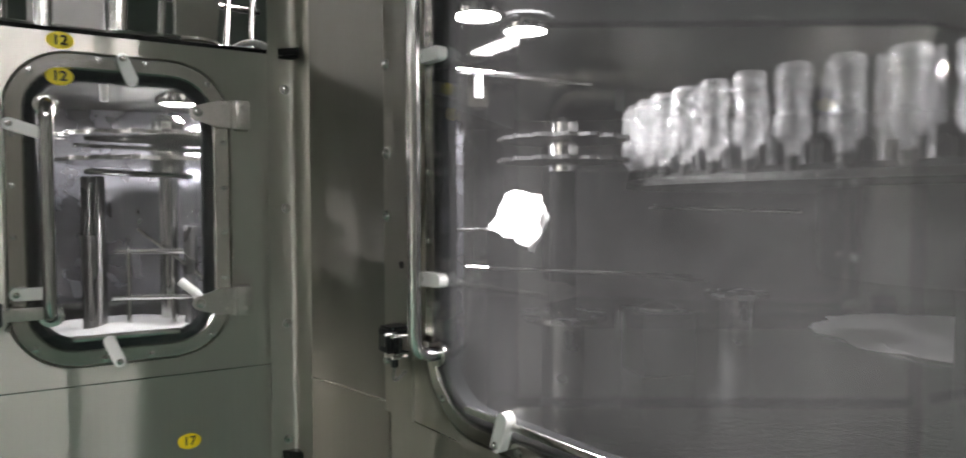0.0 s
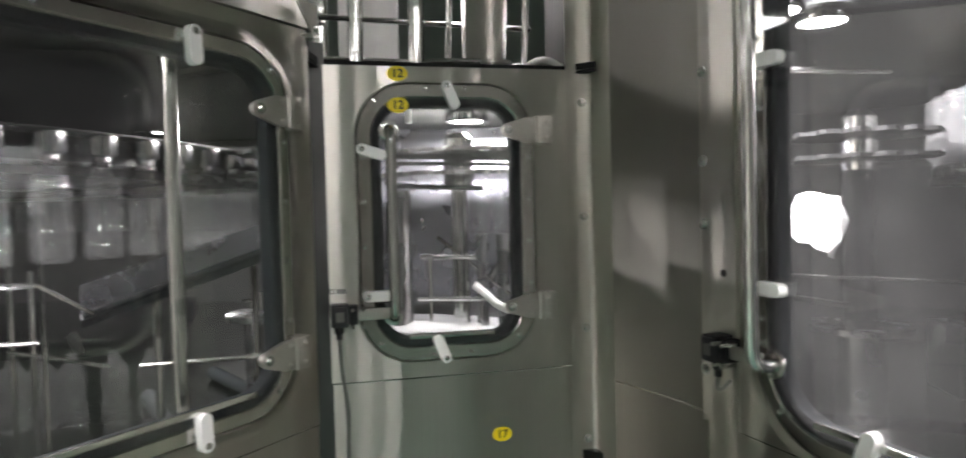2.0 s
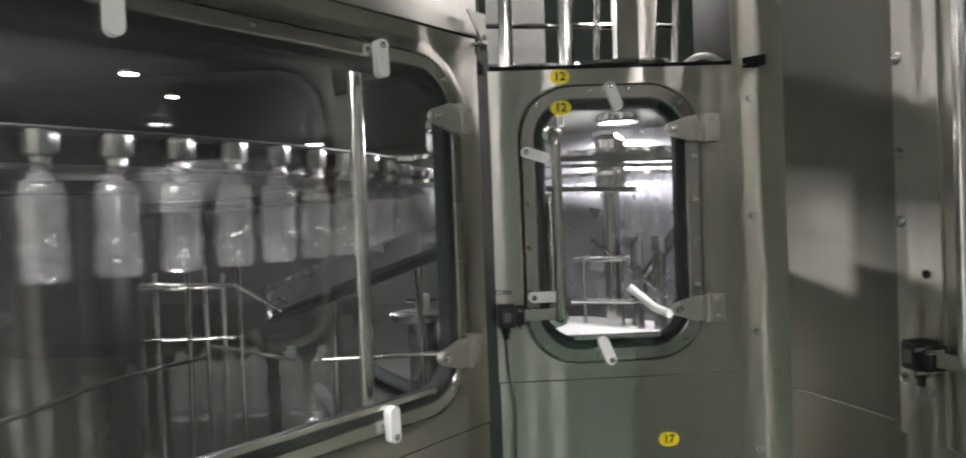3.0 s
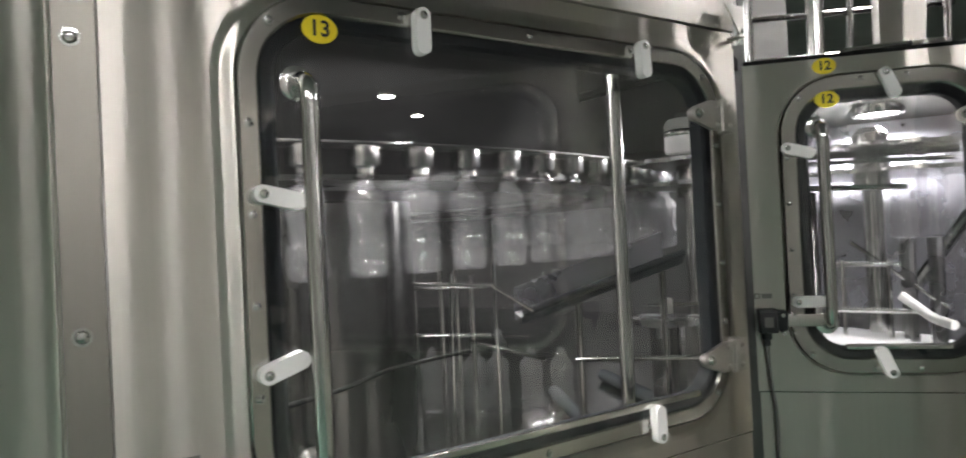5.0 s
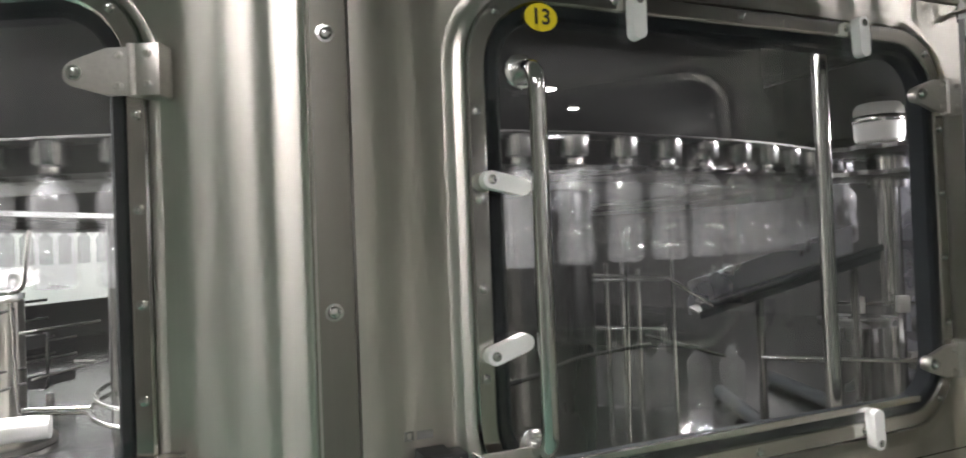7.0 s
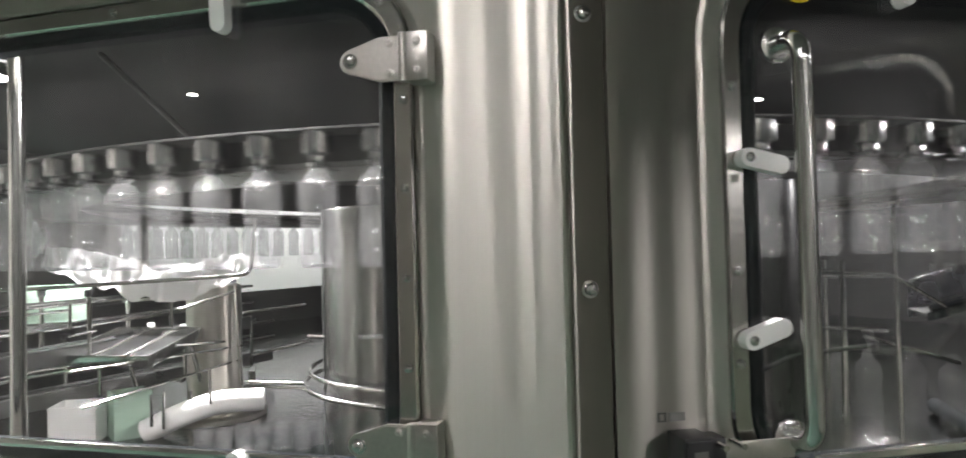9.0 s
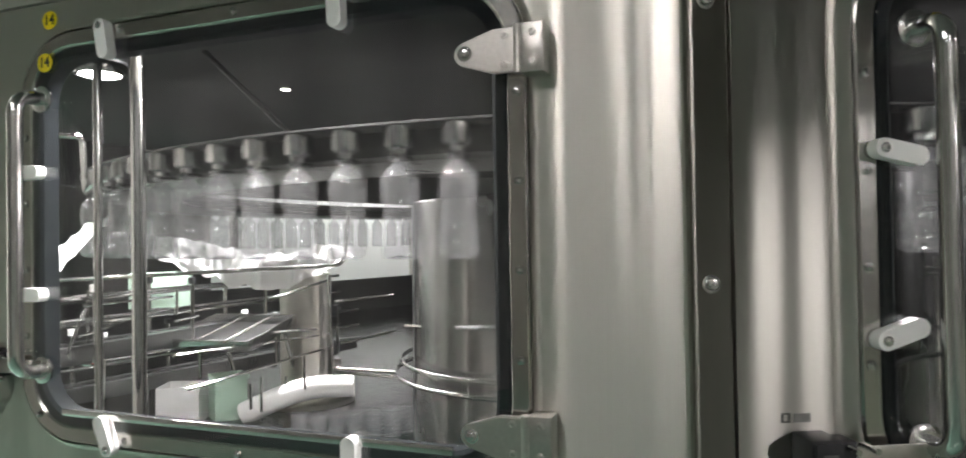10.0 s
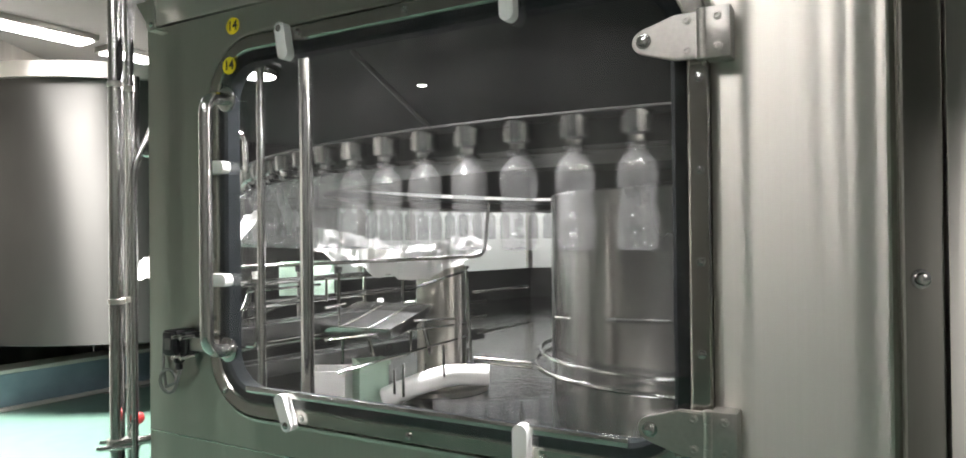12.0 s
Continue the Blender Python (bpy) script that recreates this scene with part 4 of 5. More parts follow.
bin_box(-2.78, -0.735, TRAY, 0.1, 0.1, 0.14, BLUECAP, "pale green plastic crate on the wet deck", 20)
bin_box(-2.78, -0.87, TRAY, 0.12, 0.13, 0.115, PLASTIC, "white plastic crate on the wet deck", -8)
bin_box(-3.1, -1.0, 1.205, 0.16, 0.2, 0.12, BLUECAP, "pale green plastic crate behind the guard rail", 10)
hose_pts = [(-2.72 + 0.02 * math.sin(i / 3), -0.68 + 0.35 * i / 16, TRAY + 0.02 + 0.07 * math.sin(math.pi * min(1, i / 13) * 0.62)) for i in range(17)]
rod("white_hose", hose_pts, 0.036, "thick white hose arching over the wet deck", "hose", PLASTIC, "", 14)


def sample_cup():
    ob = new("sample_cup", mesh_of("sample_cup", lathe(bmesh.new(), [(0.0, 0.003), (0.02, 0.0), (0.024, 0.004), (0.026, 0.07), (0.028, 0.082), (0.025, 0.082), (0.022, 0.008), (0, 0.006)], 20), PET_CLEAR))
    return tagged(ob, "short clear plastic cup standing on the wet deck", "cup", "cups on the deck")


first_cup = sample_cup()
first_cup.matrix_world = pose(-2.42, -0.5, TRAY)
for i in range(1, 7):
    copy_thing(first_cup, pose(-2.42 + 0.03 * (i % 2), -0.5 + 0.052 * i, TRAY, 0, 0, 40 * i))

def reject_tray():
    """A shallow dark tray with bright folded edges, tipped towards the door."""
    s = thing("reject_tray", pose(-2.8, -0.72, 1.12, 12, 0, 58), "shallow dark steel tray with bright folded edges", "tray")
    part("sheet", ebox(-0.16, 0.16, -0.13, 0.13, 0, 0.004), DARKSTEEL, s)
    for y in (-0.134, 0.13):
        part("long_edge", ebox(-0.16, 0.16, y, y + 0.004, 0, 0.035, 0.001), POLISHED, s)
    for x in (-0.164, 0.16):
        part("short_edge", ebox(x, x + 0.004, -0.13, 0.13, 0, 0.035, 0.001), POLISHED, s)
    for x in (-0.06, 0.05):
        part("divider", tube(bmesh.new(), [(x, -0.13, 0.02), (x, 0.13, 0.02)], 0.004, 8), POLISHED, s)
    for x, y in ((-0.13, 0.1), (0.13, 0.1)):
        part("leg", tube(bmesh.new(), [(x, y, 0), (x, y + 0.05, -0.28)], 0.008, 8), POLISHED, s)


reject_tray()


# chute below the filler
def chute():
    s = thing("bottle_chute", pose(0, 0, 0), "sloping dark steel reject chute below the bottles, far cheek toned as lit", "chute")
    a, b = Vector((-1.60, 1.165, 1.235)), Vector((-1.33, 1.52, 1.375))

    def slope(off, h0, h1, thick, mat_, name):
        bm = bmesh.new()
        d = (b - a).normalized()
        side = Vector((-d.y, d.x, 0)).normalized()
        vs = []
        for p in (a, b):
            for h in (h0, h1):
                for w in (off, off + thick):
                    vs.append(bm.verts.new(p + side * w + Vector((0, 0, h))))
        for q in ((0, 1, 3, 2), (4, 6, 7, 5), (0, 4, 5, 1), (2, 3, 7, 6), (0, 2, 6, 4), (1, 5, 7, 3)):
            bm.faces.new([vs[i] for i in q])
        part(name, bm, mat_, s, smooth=False)
    slope(-0.06, 0.0, 0.004, 0.16, DRUM, "base_sheet")
    slope(-0.064, -0.012, 0.008, 0.004, RUBBER, "near_cheek")
    # The far cheek's lit face is put into its pale colour.
    slope(0.1, -0.02, 0.075, 0.004, PALESTEEL, "far_cheek")
    part("edge_strip", tube(bmesh.new(), [a + Vector((0.058, -0.04, 0.018)), b + Vector((0.058, -0.04, 0.018))], 0.01, 8), RUBBER, s, "black rubber edge strip")
    part("leg", tube(bmesh.new(), [(-1.5, 1.3, TRAY), (-1.5, 1.3, 1.27)], 0.011, 10), POLISHED, s)
    part("leg", tube(bmesh.new(), [(-1.36, 1.5, TRAY), (-1.36, 1.5, 1.35)], 0.011, 10), POLISHED, s)


chute()
for a, b in (((-1.9, 0.6, 1.375), (-1.566, 1.036, 1.335)), ((-1.566, 1.036, 1.335), (-1.5, 1.12, 1.262)), ((-1.85, 0.75, 1.335), (-1.6, 1.05, 1.33)), ((-1.624, 0.952, 1.37), (-1.633, 0.946, TRAY)), ((-1.56, 1.044, 1.5), (-1.56, 1.044, TRAY)), ((-1.482, 1.42, 1.087), (-1.25, 1.72, 1.083)), ((-1.45, 1.55, 1.235), (-1.2, 1.78, 1.235)), ((-1.25, 1.3, 1.04), (-1.1, 1.5, 1.0)), ((-1.62, 1.0, 1.19), (-1.5, 1.16, 1.13)), ((-1.9, 0.7, 1.22), (-1.6, 1.06, 1.2))):
    rod("guide_rod", [a, b], 0.005, "thin polished steel guide rod", "guide rod", POLISHED, "guide rods", 8)
for x, y, z in ((-1.39, 1.56, 1.235), (-1.32, 1.65, 1.235), (-1.3, 1.66, 1.085)):
    ob = part("rod_clamp", ebox(-0.014, 0.014, -0.014, 0.014, -0.022, 0.022, 0.003), CAST)
    ob.matrix_world = pose(x, y, z, 0, 0, 50)
    tagged(ob, "small steel clamp on a guide rod", "rod clamp", "rod clamps")


def star_wheel(x, y, z, r, n, label, shaft=True, material=DARKSTEEL):
    s = thing("star_wheel", pose(x, y, 0), label, "star wheel", "star wheels")
    for dz in (0.0, 0.07):
        bm = bmesh.new()
        loop = []
        for i in range(n * 8):
            a = 2 * math.pi * i / (n * 8)
            ph = (i % 8) / 8
            loop.append((r - 0.03 * max(0.0, math.sin(math.pi * ph * 1.25)) ** 1.5, a))
        lo = [bm.verts.new((q * math.cos(a), q * math.sin(a), z + dz)) for q, a in loop]
        hi = [bm.verts.new((q * math.cos(a), q * math.sin(a), z + dz + 0.012)) for q, a in loop]
        bm.faces.new(lo[::-1])
        bm.faces.new(hi)
        for i in range(len(lo)):
            j = (i + 1) % len(lo)
            bm.faces.new((lo[i], lo[j], hi[j], hi[i]))
        part("plate", bm, material, s, smooth=False)
    part("hub", lathe(bmesh.new(), [(0, z - 0.03), (0.05, z - 0.03), (0.05, z + 0.13), (0.03, z + 0.15), (0, z + 0.15)], 24), POLISHED, s)
    if shaft:
        part("shaft", lathe(bmesh.new(), [(0.028, TRAY + 0.001), (0.028, z - 0.03)], 20), POLISHED, s)
        part("base", lathe(bmesh.new(), [(0.1, TRAY), (0.1, TRAY + 0.05), (0.03, TRAY + 0.06)], 28), INNER, s)
    return s


STARS = [
    (star_wheel(-1.42, 1.78, 1.585, 0.22, 14, "dark notched star wheel on a steel shaft"), -146.3, 0),
    (star_wheel(-1.02, 2.12, 1.585, 0.3, 18, "bright notched star wheel behind the narrow door", material=POLISHED), 113.8, 5),
    (star_wheel(0.2, 2.38, 1.60, 0.22, 16, "dark notched star wheel below the inspection lamp", False, DRUM), -128.0, 3),
]


def vessel(x, y):
    s = thing("motor_housing", pose(x, y, 0), "white motor housing above the star wheel", "motor housing")
    part("body", lathe(bmesh.new(), [(0, 1.69), (0.06, 1.69), (0.065, 1.7), (0.065, 1.78), (0.055, 1.795), (0, 1.8)], 28), WHITE_SHEET, s)
    part("band", lathe(bmesh.new(), [(0.066, 1.74), (0.068, 1.745), (0.068, 1.755), (0.066, 1.76)], 28), POLISHED, s)
    part("neck", lathe(bmesh.new(), [(0.03, 1.8), (0.03, 1.821)], 18), DARKSTEEL, s)


vessel(-1.412, 1.74)


def round_table(x, y, z, r, label):
    s = thing("turntable", pose(x, y, 0), label, "turntable", "turntables")
    part("plate", lathe(bmesh.new(), [(0, z - 0.02), (r, z - 0.02), (r, z - 0.002), (r - 0.004, z), (0, z)], 40), INNER, s)
    part("stem", lathe(bmesh.new(), [(r * 0.5, TRAY), (r * 0.5, z - 0.02)], 28), INNER, s)
    return s


round_table(-1.41, 1.585, 1.20, 0.1, "small round steel turntable on a stem")


# ---------------------------------------------------------------- behind the narrow door
support_column(-1.147, 1.945, 1.54, 0.032, "slim polished steel column behind the narrow door")
for a, b, r in (((-1.17, 1.95, 1.658), (-0.78, 2.08, 1.642), 0.012), ((-1.17, 1.945, 1.559), (-0.9, 2.04, 1.546), 0.009), ((-1.17, 1.9, 1.63), (-0.78, 2.03, 1.615), 0.006), ((-1.091, 1.964, 1.33), (-0.92, 2.02, 1.327), 0.008), ((-1.1, 1.955, 1.197), (-0.88, 2.03, 1.193), 0.008), ((-1.039, 1.984, 1.393), (-0.82, 2.05, 1.205), 0.006), ((-1.06, 1.97, 1.34), (-1.06, 1.97, TRAY), 0.007), ((-0.95, 2.01, 1.34), (-0.95, 2.01, TRAY), 0.007), ((-1.0, 2.3, 1.2), (-0.78, 2.4, 1.55), 0.02), ((-0.7, 2.2, 1.2), (-0.72, 2.2, 1.6), 0.012)):
    rod("guide_rod", [a, b], r, "polished steel guide bar behind the narrow door", "guide rod", POLISHED, "guide rods", 10)
rod("spray_nozzle", [(-1.124, 1.97, 1.821), (-1.124, 1.97, 1.76)], 0.011, "white spray nozzle hanging inside the machine", "spray nozzle", PLASTIC)
rod("white_hose", rounded_path([(-0.92, 2.0, 1.24), (-0.88, 2.0, 1.21), (-0.84, 1.99, 1.18), (-0.78, 1.95, 1.17)], 0.02), 0.013, "short white hose behind the narrow door", "hose", PLASTIC)


def foam(x, y, rx, ry, h, label, z=TRAY + 0.001):
    bm = bmesh.new()
    bmesh.ops.create_icosphere(bm, subdivisions=4, radius=1.0)
    for v in bm.verts:
        q = v.co.copy()
        k = 1 + 0.28 * noise.noise(q * 2.2) + 0.1 * noise.noise(q * 7)
        v.co = Vector((q.x * rx * k, q.y * ry * k, max(q.z, -0.05) * h * k))
    ob = part("foam_patch", bm, FOAM)
    ob.matrix_world = pose(x, y, z)
    tagged(ob, label, "foam", "foam on the deck")


tray = thing("drip_tray", pose(-1.02, 1.93, 0, 0, 0, 35), "raised steel drip tray behind the narrow door", "drip tray")
part("sheet", ebox(-0.3, 0.42, -0.2, 0.62, 1.075, 1.09, 0.003), WET, tray)
part("lip", ebox(-0.3, 0.42, 0.62, 0.626, 1.075, 1.12, 0.001), INNER, tray)
for x in (-0.27, 0.39):
    part("leg", tube(bmesh.new(), [(x, 0.0, TRAY), (x, 0.0, 1.075)], 0.015, 10), INNER, tray)
foam(-1.08, 2.02, 0.26, 0.2, 0.03, "patch of white foam on the drip tray", 1.0915)
perched = new("bottle", mesh_of("bottle", lathe(bmesh.new(), BOTTLE_PROFILE, 24), PET_CLEAR))
tagged(perched, "clear empty plastic bottle standing inside the machine", "bottle", "standing bottles inside the machine")
perched.matrix_world = pose(-0.907, 2.034, 1.4)
copy_thing(perched, pose(-0.844, 2.056, 1.4))
for x, y in ((-0.907, 2.034), (-0.844, 2.056)):
    rod("bottle_perch", [(x, y, TRAY), (x, y, 1.399)], 0.02, "small steel bottle perch", "bottle perch", INNER, "bottle perches")


# ---------------------------------------------------------------- inside the rinser
rod("spray_bar", [(-0.3, 1.75, 1.815), (0.3, 2.5, 1.88)], 0.009, "straight steel spray bar below the roof", "spray bar")
rod("spray_nozzle", [(-0.053, 2.06, 1.845), (-0.053, 2.06, 1.77)], 0.012, "white spray nozzle on the spray bar", "spray nozzle", PLASTIC)
# The column's dimness comes from the same shade colour.
support_column(0.2, 2.38, 1.57, 0.045, "shade-toned steel column inside the rinser", False, SHADESTEEL)
round_table(0.2, 2.38, 1.1, 0.145, "round steel turntable on a stem in the rinser")
for a, b, r in (((-0.2, 1.95, 1.389), (0.15, 2.3, 1.39), 0.006), ((-0.15, 1.76, 1.275), (0.14, 2.05, 1.2), 0.008), ((-0.1, 2.15, 1.272), (0.6, 2.3, 1.235), 0.006), ((0.45, 2.25, 1.24), (0.65, 2.3, 1.22), 0.008), ((0.5, 2.5, 1.45), (0.9, 2.2, 1.44), 0.006)):
    rod("guide_rod", [a, b], r, "polished steel guide bar inside the rinser", "guide rod", POLISHED, "guide rods", 10)


def white_guard():
    """A bent white splash guard with an uneven edge."""
    bm = bmesh.new()
    n, k = 22, 14
    grid = []
    for i in range(n + 1):
        a = radians(-62 + 124 * i / n)
        row = []
        for j in range(k + 1):
            v = j / k - 0.5
            edge = 0.018 * noise.noise(Vector((i * 0.35, j * 0.3, 2.0)))
            row.append(bm.verts.new((0.088 * math.sin(a) + edge * 0.6, -0.085 * math.cos(a) + 0.02 * v, 0.17 * v * (0.75 + 0.35 * math.cos(a * 1.2)) + edge)))
        grid.append(row)
    for i in range(n):
        for j in range(k):
            bm.faces.new((grid[i][j], grid[i + 1][j], grid[i + 1][j + 1], grid[i][j + 1]))
    r = bmesh.ops.extrude_face_region(bm, geom=bm.faces[:])
    bmesh.ops.translate(bm, vec=(0, 0.004, 0.002), verts=[v for v in r["geom"] if isinstance(v, bmesh.types.BMVert)])
    ob = part("splash_guard", bm, WHITE_SHEET)
    ob.matrix_world = pose(0.05, 2.2, 1.39, -28, 28, 8)
    tagged(ob, "bent white plastic splash guard below the star wheel", "splash guard")


white_guard()
round_table(0.93, 2.98, 1.1, 0.13, "small round steel turntable in the rinser")


# Added backing sheet that throws light back and brightens the narrow door's view.
setting("wall_reflector", upright_sheet(bmesh.new(), [Vector((-1.72, 2.42)), Vector((-0.2, 2.98))], TRAY, 1.812, 0.01), PALESTEEL, "pale steel backing added behind the star wheel to reflect light", "machine panel")


def conveyor(a, b, z, label, wide=0.09):
    """A short bottle conveyor: side plates, slats, guide rails on brackets, legs."""
    m, length = wall_matrix(a, b)
    s = thing("bottle_conveyor", m @ pose(0, 0, z), label, "conveyor", "bottle conveyors")
    for y in (-wide / 2 - 0.006, wide / 2):
        part("side_plate", ebox(0, length, y, y + 0.006, -0.05, 0.0, 0.001), DARKSTEEL, s)
    slat = mesh_of("slat", ebox(0.002, 0.036, -wide / 2 + 0.002, wide / 2 - 0.002, -0.008, -0.002, 0.001), INNER)
    for i in range(int(length / 0.038)):
        share("slat", slat, s, pose(i * 0.038, 0, 0))
    for y in (-wide / 2 - 0.012, wide / 2 + 0.012):
        for h in (0.06, 0.13):
            part("guide_rail", tube(bmesh.new(), [(0, y, h), (length, y, h)], 0.0055, 8), POLISHED, s)
    for i in range(4):
        x = length * (i + 0.5) / 4
        for side in (-1, 1):
            y = side * (wide / 2 + 0.05)
            part("bracket", tube(bmesh.new(), rounded_path([(x, side * (wide / 2 + 0.008), -0.05), (x, y, -0.05), (x, y, 0.15)], 0.02), 0.007, 8), POLISHED, s)
            part("knob", lathe(bmesh.new(), [(0, 0), (0.012, 0), (0.013, 0.02), (0, 0.022)], 10, pose(x, y, 0.15)), BLACK if i % 2 else PLASTIC, s)
    for x in (0.08, length - 0.08):
        part("leg", tube(bmesh.new(), [(x, 0, TRAY - z), (x, 0, -0.09)], 0.016, 12), POLISHED, s)


conveyor((-2.75, -1.3), (-3.7, -0.3), 0.98, "low steel bottle conveyor behind the crates")
conveyor((-2.4, -1.22), (-3.5, -0.4), 1.15, "steel bottle conveyor below the filler")
for x, y, w, h, turn in ((0.55, 2.6, 0.2, 0.22, 15), (-0.55, 2.35, 0.16, 0.3, 40)):
    g = thing("gear_box", pose(x, y, TRAY, 0, 0, turn), "dark steel gear box standing on the wet deck", "gear box", "gear boxes")
    part("housing", ebox(-w / 2, w / 2, -w / 2, w / 2, 0, h, 0.008), DARKSTEEL, g)
    part("cover", lathe(bmesh.new(), [(0, h), (w * 0.38, h), (w * 0.38, h + 0.012), (w * 0.2, h + 0.03), (0, h + 0.03)], 18), INNER, g)
    for k in range(4):
        share("bolt", SCREW, g, pose(w * 0.38 * (1 if k % 2 else -1), w * 0.38 * (1 if k > 1 else -1), h))


# ---------------------------------------------------------------- on the low roof and beyond
rod("lift_handle", [(-0.725 + 0.16 * i / 16, 1.845 + 0.09 * i / 16, 1.838 + 0.06 * math.sin(math.pi * i / 16)) for i in range(17)], 0.009, "curved white lifting handle on the low roof", "lifting handle", PLASTIC)
rod("roof_pipe", rounded_path([(-0.945, 1.72, 1.838), (-0.945, 1.72, 1.89), (-0.86, 1.765, 1.89), (-0.8, 1.8, 1.89)], 0.03), 0.011, "bent steel pipe on the low roof", "pipe")


def lid(x, y):
    s = thing("inspection_port", pose(x, y, 1.838), "round steel inspection port on the low roof", "inspection port")
    part("collar", lathe(bmesh.new(), [(0.05, 0), (0.05, 0.05), (0.058, 0.052), (0.058, 0.06), (0, 0.062)], 28), STEEL_H, s)


lid(-0.79, 1.86)


def post_box():
    s = thing("roof_post", pose(-0.93, 2.12, 1.838, 0, 0, 36), "tapered steel post standing on the low roof", "post")
    bm = bmesh.new()
    lo = [bm.verts.new(p) for p in ((-0.055, -0.03, 0), (0.05, -0.03, 0), (0.05, 0.03, 0), (-0.055, 0.03, 0))]
    hi = [bm.verts.new(p) for p in ((-0.055, -0.03, 1.2), (0.16, -0.03, 1.2), (0.16, 0.03, 1.2), (-0.055, 0.03, 1.2))]
    bm.faces.new(lo[::-1])
    bm.faces.new(hi)
    for i in range(4):
        bm.faces.new((lo[i], lo[(i + 1) % 4], hi[(i + 1) % 4], hi[i]))
    part("shell", bm, STEEL, s)


post_box()


def conveyor_tower():
    s = thing("air_conveyor", pose(-1.2, 2.35, 1.839, 0, 0, 32), "steel air conveyor frame with pale panels above the roof", "air conveyor")
    for x in (-0.42, -0.3, -0.1, 0.1):
        part("pipe", tube(bmesh.new(), [(x, -0.3 + 0.4 * abs(x), 0), (x + 0.02, -0.3 + 0.4 * abs(x), 1.4)], 0.026, 14), POLISHED, s)
    part("panel", ebox(-0.36, -0.14, 0.02, 0.05, 0.0, 1.4, 0.004), WHITE_SHEET, s, "pale panel")
    for z in (0.05, 0.16, 0.3, 0.45):
        part("cross_bar", tube(bmesh.new(), [(-0.46, -0.2, z), (0.35, -0.05, z + 0.01)], 0.01, 10), POLISHED, s)
    for x in (0.02, 0.12, 0.22, 0.3):
        part("upright", tube(bmesh.new(), [(x, -0.12, 0), (x + 0.05, -0.12, 1.2)], 0.012, 10), POLISHED, s)


conveyor_tower()
bm = bmesh.new()
box(bm, -0.15, 0.55, 0.0, 0.5, 0.0, 1.4, 0.01)
duct = part("air_duct", bm, DARKDUCT)
duct.matrix_world = pose(-0.55, 2.5, 1.839, 0, 0, 30)
tagged(duct, "dark square air duct above the machine roof", "air duct")

# ---------------------------------------------------------------- beside the machine
for x, y, r, label in ((-2.381, -1.395, 0.0195, "tall polished steel standpipe beside the machine"), (-2.437, -1.381, 0.012, "slim steel standpipe beside the machine")):
    sp = thing("standpipe", pose(x, y, 0), label, "pipe", "standpipes")
    part("pipe", tube(bmesh.new(), [(0, 0, 0.012), (0, 0, 2.6)], r, 18), POLISHED, sp)
    part("foot_plate", lathe(bmesh.new(), [(0, 0), (r * 2.2, 0), (r * 2.2, 0.01), (r, 0.012)], 20), CAST, sp)
    for z in (1.25, 1.85):
        part("collar", lathe(bmesh.new(), [(r + 0.0003, z - 0.008), (r + 0.002, z - 0.006), (r + 0.002, z + 0.006), (r + 0.0003, z + 0.008)], 18), CAST, sp)
rod("bent_pipe", rounded_path([(-2.349, -1.335, 0.8), (-2.349, -1.335, 1.62), (-2.375, -1.29, 1.74), (-2.375, -1.29, 1.8)], 0.04), 0.009, "thin bent steel pipe beside the machine", "pipe", POLISHED, "", 12)


def pipe_clamp():
    s = thing("pipe_clamp", pose(-2.381, -1.395, 0.857), "steel pipe clamp with a rod to the machine", "pipe clamp")
    part("band", lathe(bmesh.new(), [(0.0197, -0.014), (0.027, -0.014), (0.027, 0.014), (0.0197, 0.014)], 20), CAST, s)
    part("arm", tube(bmesh.new(), [(0.02, 0.0, 0), (0.03, 0.2, 0.035)], 0.012, 12), POLISHED, s)
    part("bolt", tube(bmesh.new(), [(-0.01, -0.05, 0), (-0.01, 0.05, 0)], 0.006, 8), POLISHED, s)
    part("bolt", tube(bmesh.new(), [(0.03, -0.04, -0.006), (0.03, 0.07, 0.0)], 0.007, 8), POLISHED, s)


pipe_clamp()


def valve_grip():
    s = thing("drain_valve", pose(-2.362, -1.335, 0.93), "small drain valve with a red grip on a pipe", "valve")
    part("grip", lathe(bmesh.new(), [(0, -0.01), (0.016, -0.01), (0.018, 0), (0.016, 0.01), (0, 0.01)], 16, pose(0, 0, 0, 90, 0, 70)), RED, s, "red grip")
    part("stem", tube(bmesh.new(), [(-0.025, 0, 0), (0.03, 0.0, 0.0)], 0.005, 8), POLISHED, s)


valve_grip()


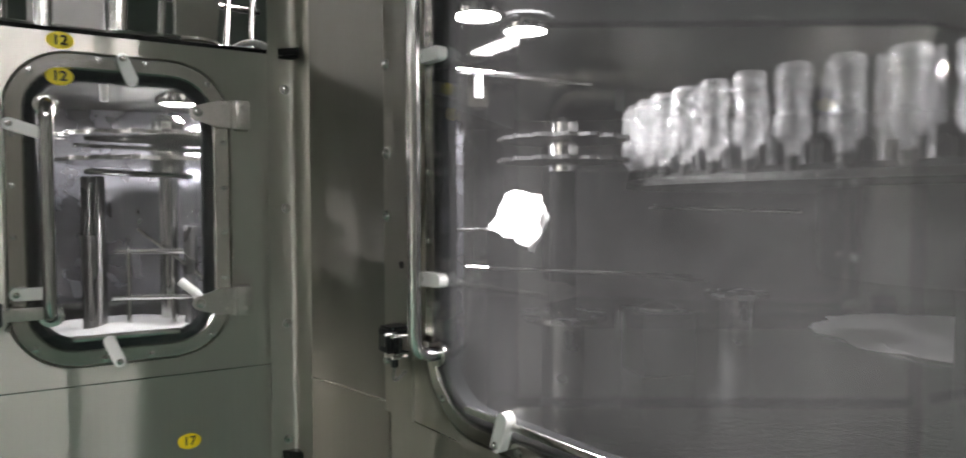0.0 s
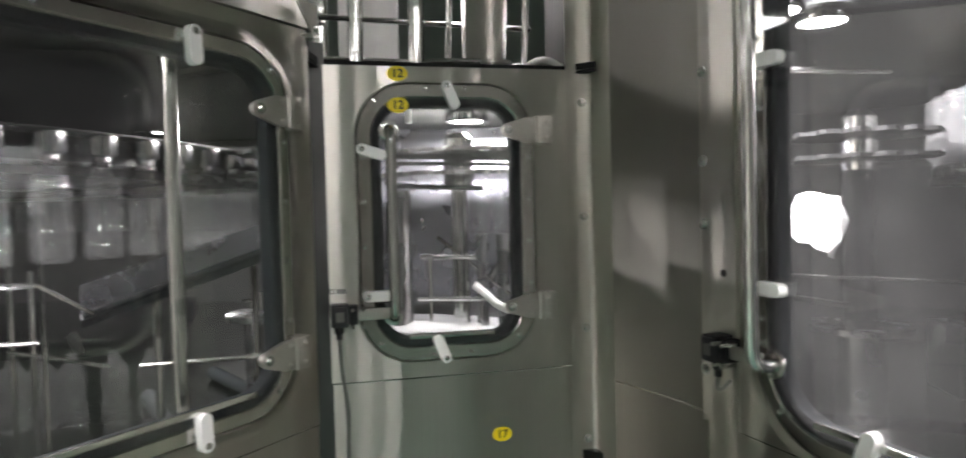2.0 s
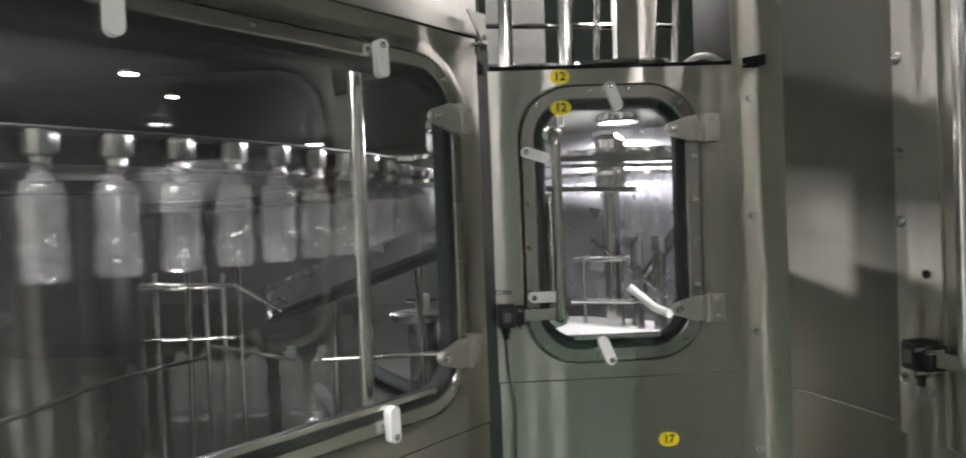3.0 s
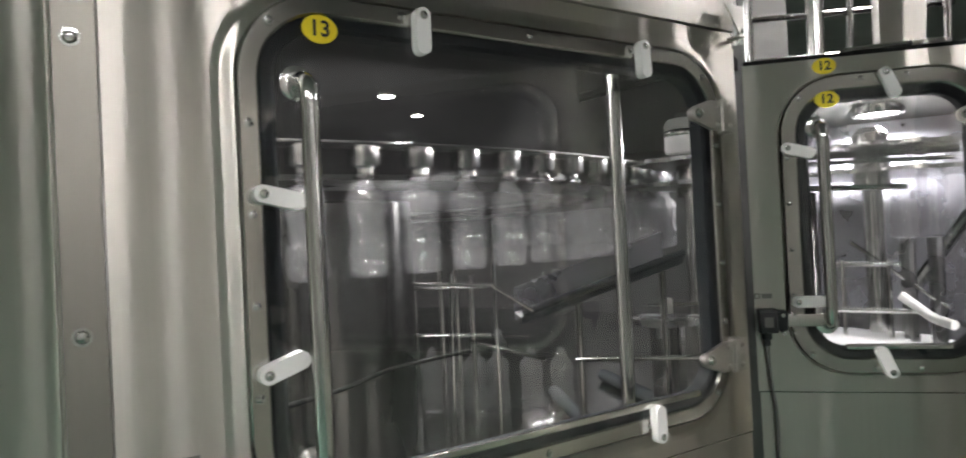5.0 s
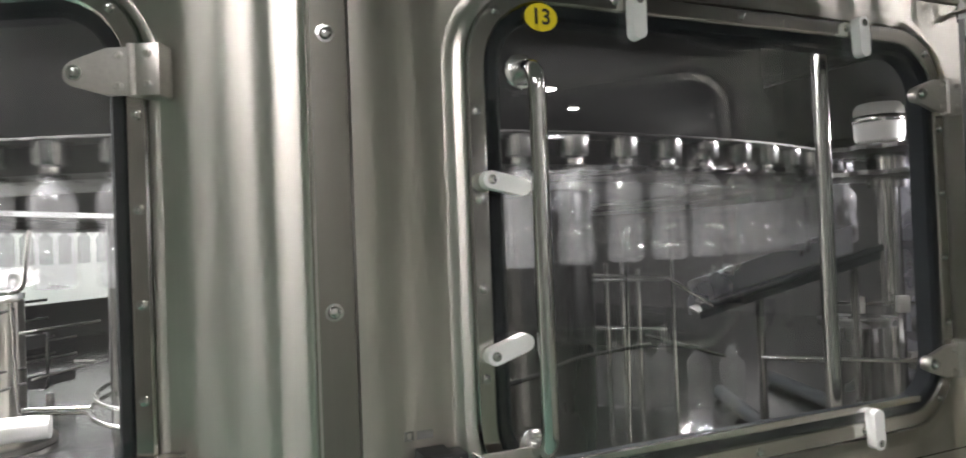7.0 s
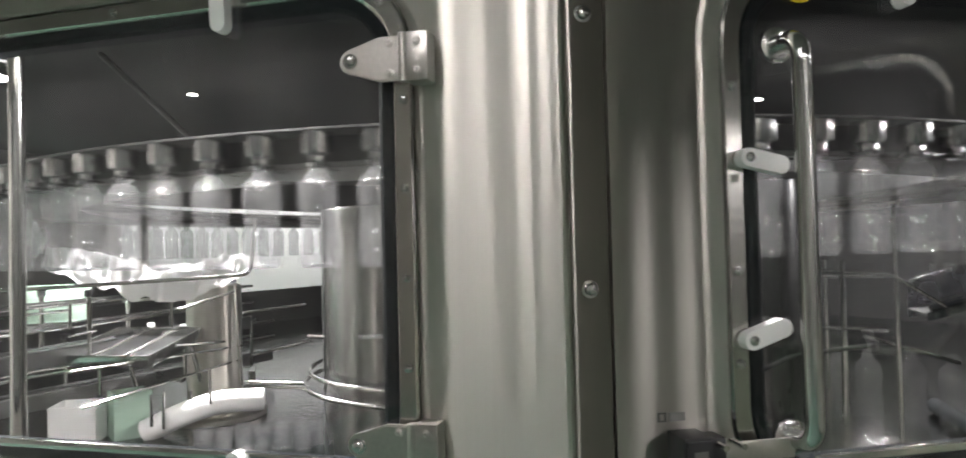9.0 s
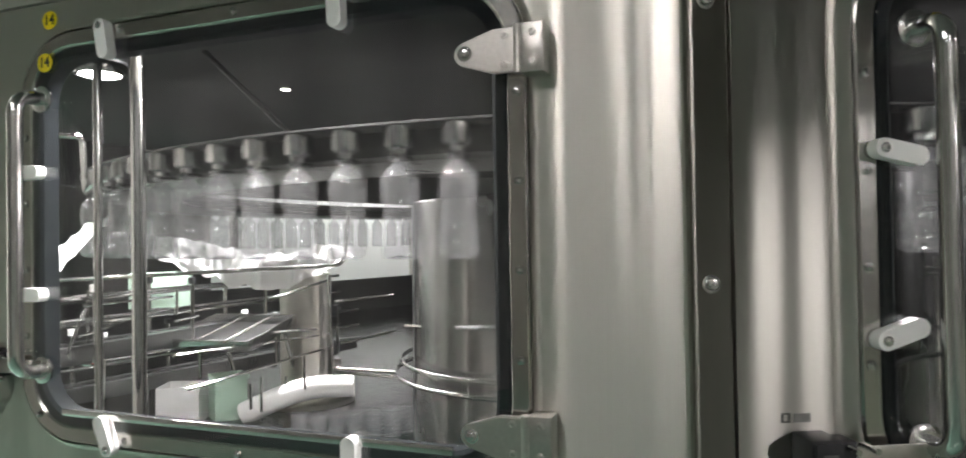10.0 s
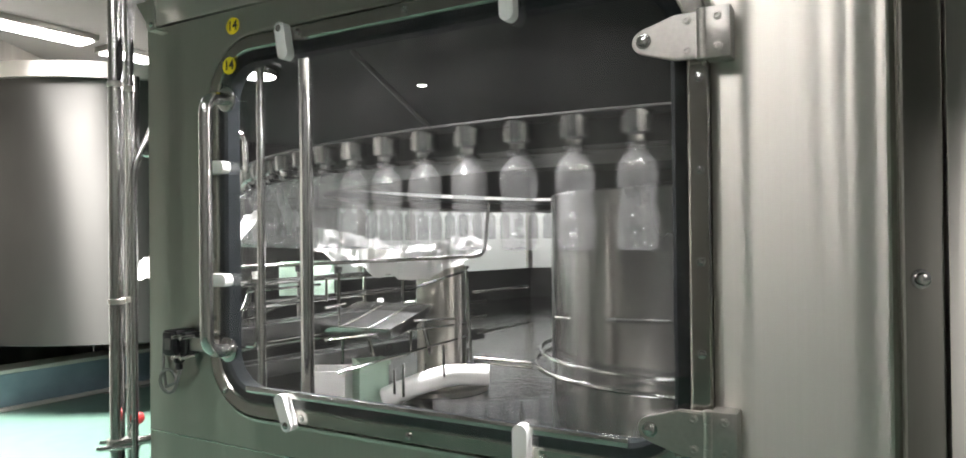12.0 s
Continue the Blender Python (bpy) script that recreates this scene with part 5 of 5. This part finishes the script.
def tank(x, y, r, z0, z1):
    s = thing("storage_tank", pose(x, y, 0), "large round brushed steel tank on legs", "storage tank")
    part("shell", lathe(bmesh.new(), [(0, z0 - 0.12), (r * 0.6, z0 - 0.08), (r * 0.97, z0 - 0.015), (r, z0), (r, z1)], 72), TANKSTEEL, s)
    part("rim", lathe(bmesh.new(), [(r + 0.001, z1 - 0.12), (r + 0.05, z1 - 0.12), (r + 0.05, z1), (0, z1 + 0.02)], 72), STEEL_H, s)
    for a in (20, 110, 200, 290):
        part("leg", tube(bmesh.new(), [(r * 0.3 * math.cos(radians(a)), r * 0.3 * math.sin(radians(a)), 0.0), (r * 0.3 * math.cos(radians(a)), r * 0.3 * math.sin(radians(a)), z0 - 0.08)], 0.06, 16), POLISHED, s)


tank(-7.8, -3.33, 1.83, 0.6, 2.8)
k0, k1 = Vector((-5.95, -4.44, 0)), Vector((-8.7, -2.3, 0))
kerb_m, kerb_w = wall_matrix((k0.x, k0.y), (k1.x, k1.y))
setting("kerb", ebox(-0.2, kerb_w, 0.0, 0.3, 0.0, 0.3, 0.01), KERB, "blue-grey painted kerb under the tank", "kerb", kerb_m)
setting("kerb_cap", ebox(-0.2, kerb_w, -0.01, 0.31, 0.302, 0.335, 0.006), KERBTOP, "pale cap along the kerb", "kerb", kerb_m)
setting("kerb_foot", ebox(-0.2, kerb_w, -0.06, -0.002, 0.0, 0.03, 0.01), KERBTOP, "pale sealed joint along the foot of the kerb", "kerb", kerb_m)
# Extra fill, no known sources: backdrop, parts above the roof, floor by the tank.
area_lamp("fill_on_backdrop", (-6.3, 0.6, 3.2), 0.4, 1.6, 80, target=(-7.3, 0.4, 1.4))
area_lamp("fill_over_roof", (-0.9, 3.25, 3.3), 0.3, 1.2, 90)
area_lamp("fill_over_tank", (-5.0, -3.7, 3.3), 0.9, 0.9, 480, spread=120)
rod("spray_pipe", rounded_path([(-2.9, -1.55, 1.99), (-2.9, -1.55, 1.72), (-2.85, -1.3, 1.7), (-2.85, -1.3, 1.5)], 0.04), 0.012, "bent steel spray pipe before the white partition", "spray pipe")
rod("upright_bar", [(-2.75, -1.32, TRAY), (-2.75, -1.32, 2.0)], 0.012, "slim upright steel tube inside the machine", "upright tube", POLISHED, "upright tubes", 14)
film_sheet(((-3.2, -1.13, 1.68), (-3.19, -1.04, 1.5)), 0.06, "white plastic sheet bulging beside the slim tube")
rod("diagonal_brace", [(-2.55, -0.765, 1.999), (-2.55, -0.52, 1.755)], 0.009, "slanting steel brace below the machine roof", "brace", DRUM)

# low things on the wet deck behind the wide door
for i, (x, y) in enumerate(((-2.174, 1.284), (-2.111, 1.328), (-2.046, 1.373), (-1.98, 1.418), (-1.885, 1.484), (-1.8, 1.542))):
    copy_thing(perched, pose(x, y, TRAY, 0, 0, 50 * i))
for a, b in (((-1.966, 1.676, 0.885), (-1.552, 1.39, 0.885)), ((-2.006, 2.005, 0.885), (-1.547, 1.762, 0.885))):
    rod("drain_hose", [a, b], 0.024, "dark rubber drain hose lying on the wet deck", "hose", RUBBER, "drain hoses", 14)
for x, y, z in ((-2.028, 1.119, 1.35), (-1.976, 1.186, 1.36), (-1.945, 1.224, 1.36), (-1.913, 1.26, 1.34)):
    rod("guide_rod", [(x, y, TRAY), (x, y, z)], 0.009, "upright polished steel rod on the wet deck", "guide rod", POLISHED, "guide rods", 12)
rod("guide_rod", [(-1.368, 1.13, 1.148), (-1.101, 1.312, 1.153)], 0.006, "thin polished steel guide rod", "guide rod", POLISHED, "guide rods", 8)
foam(1.95, 3.3, 0.5, 0.62, 0.03, "pale patch of foam on the deck of the rinser")

motions()
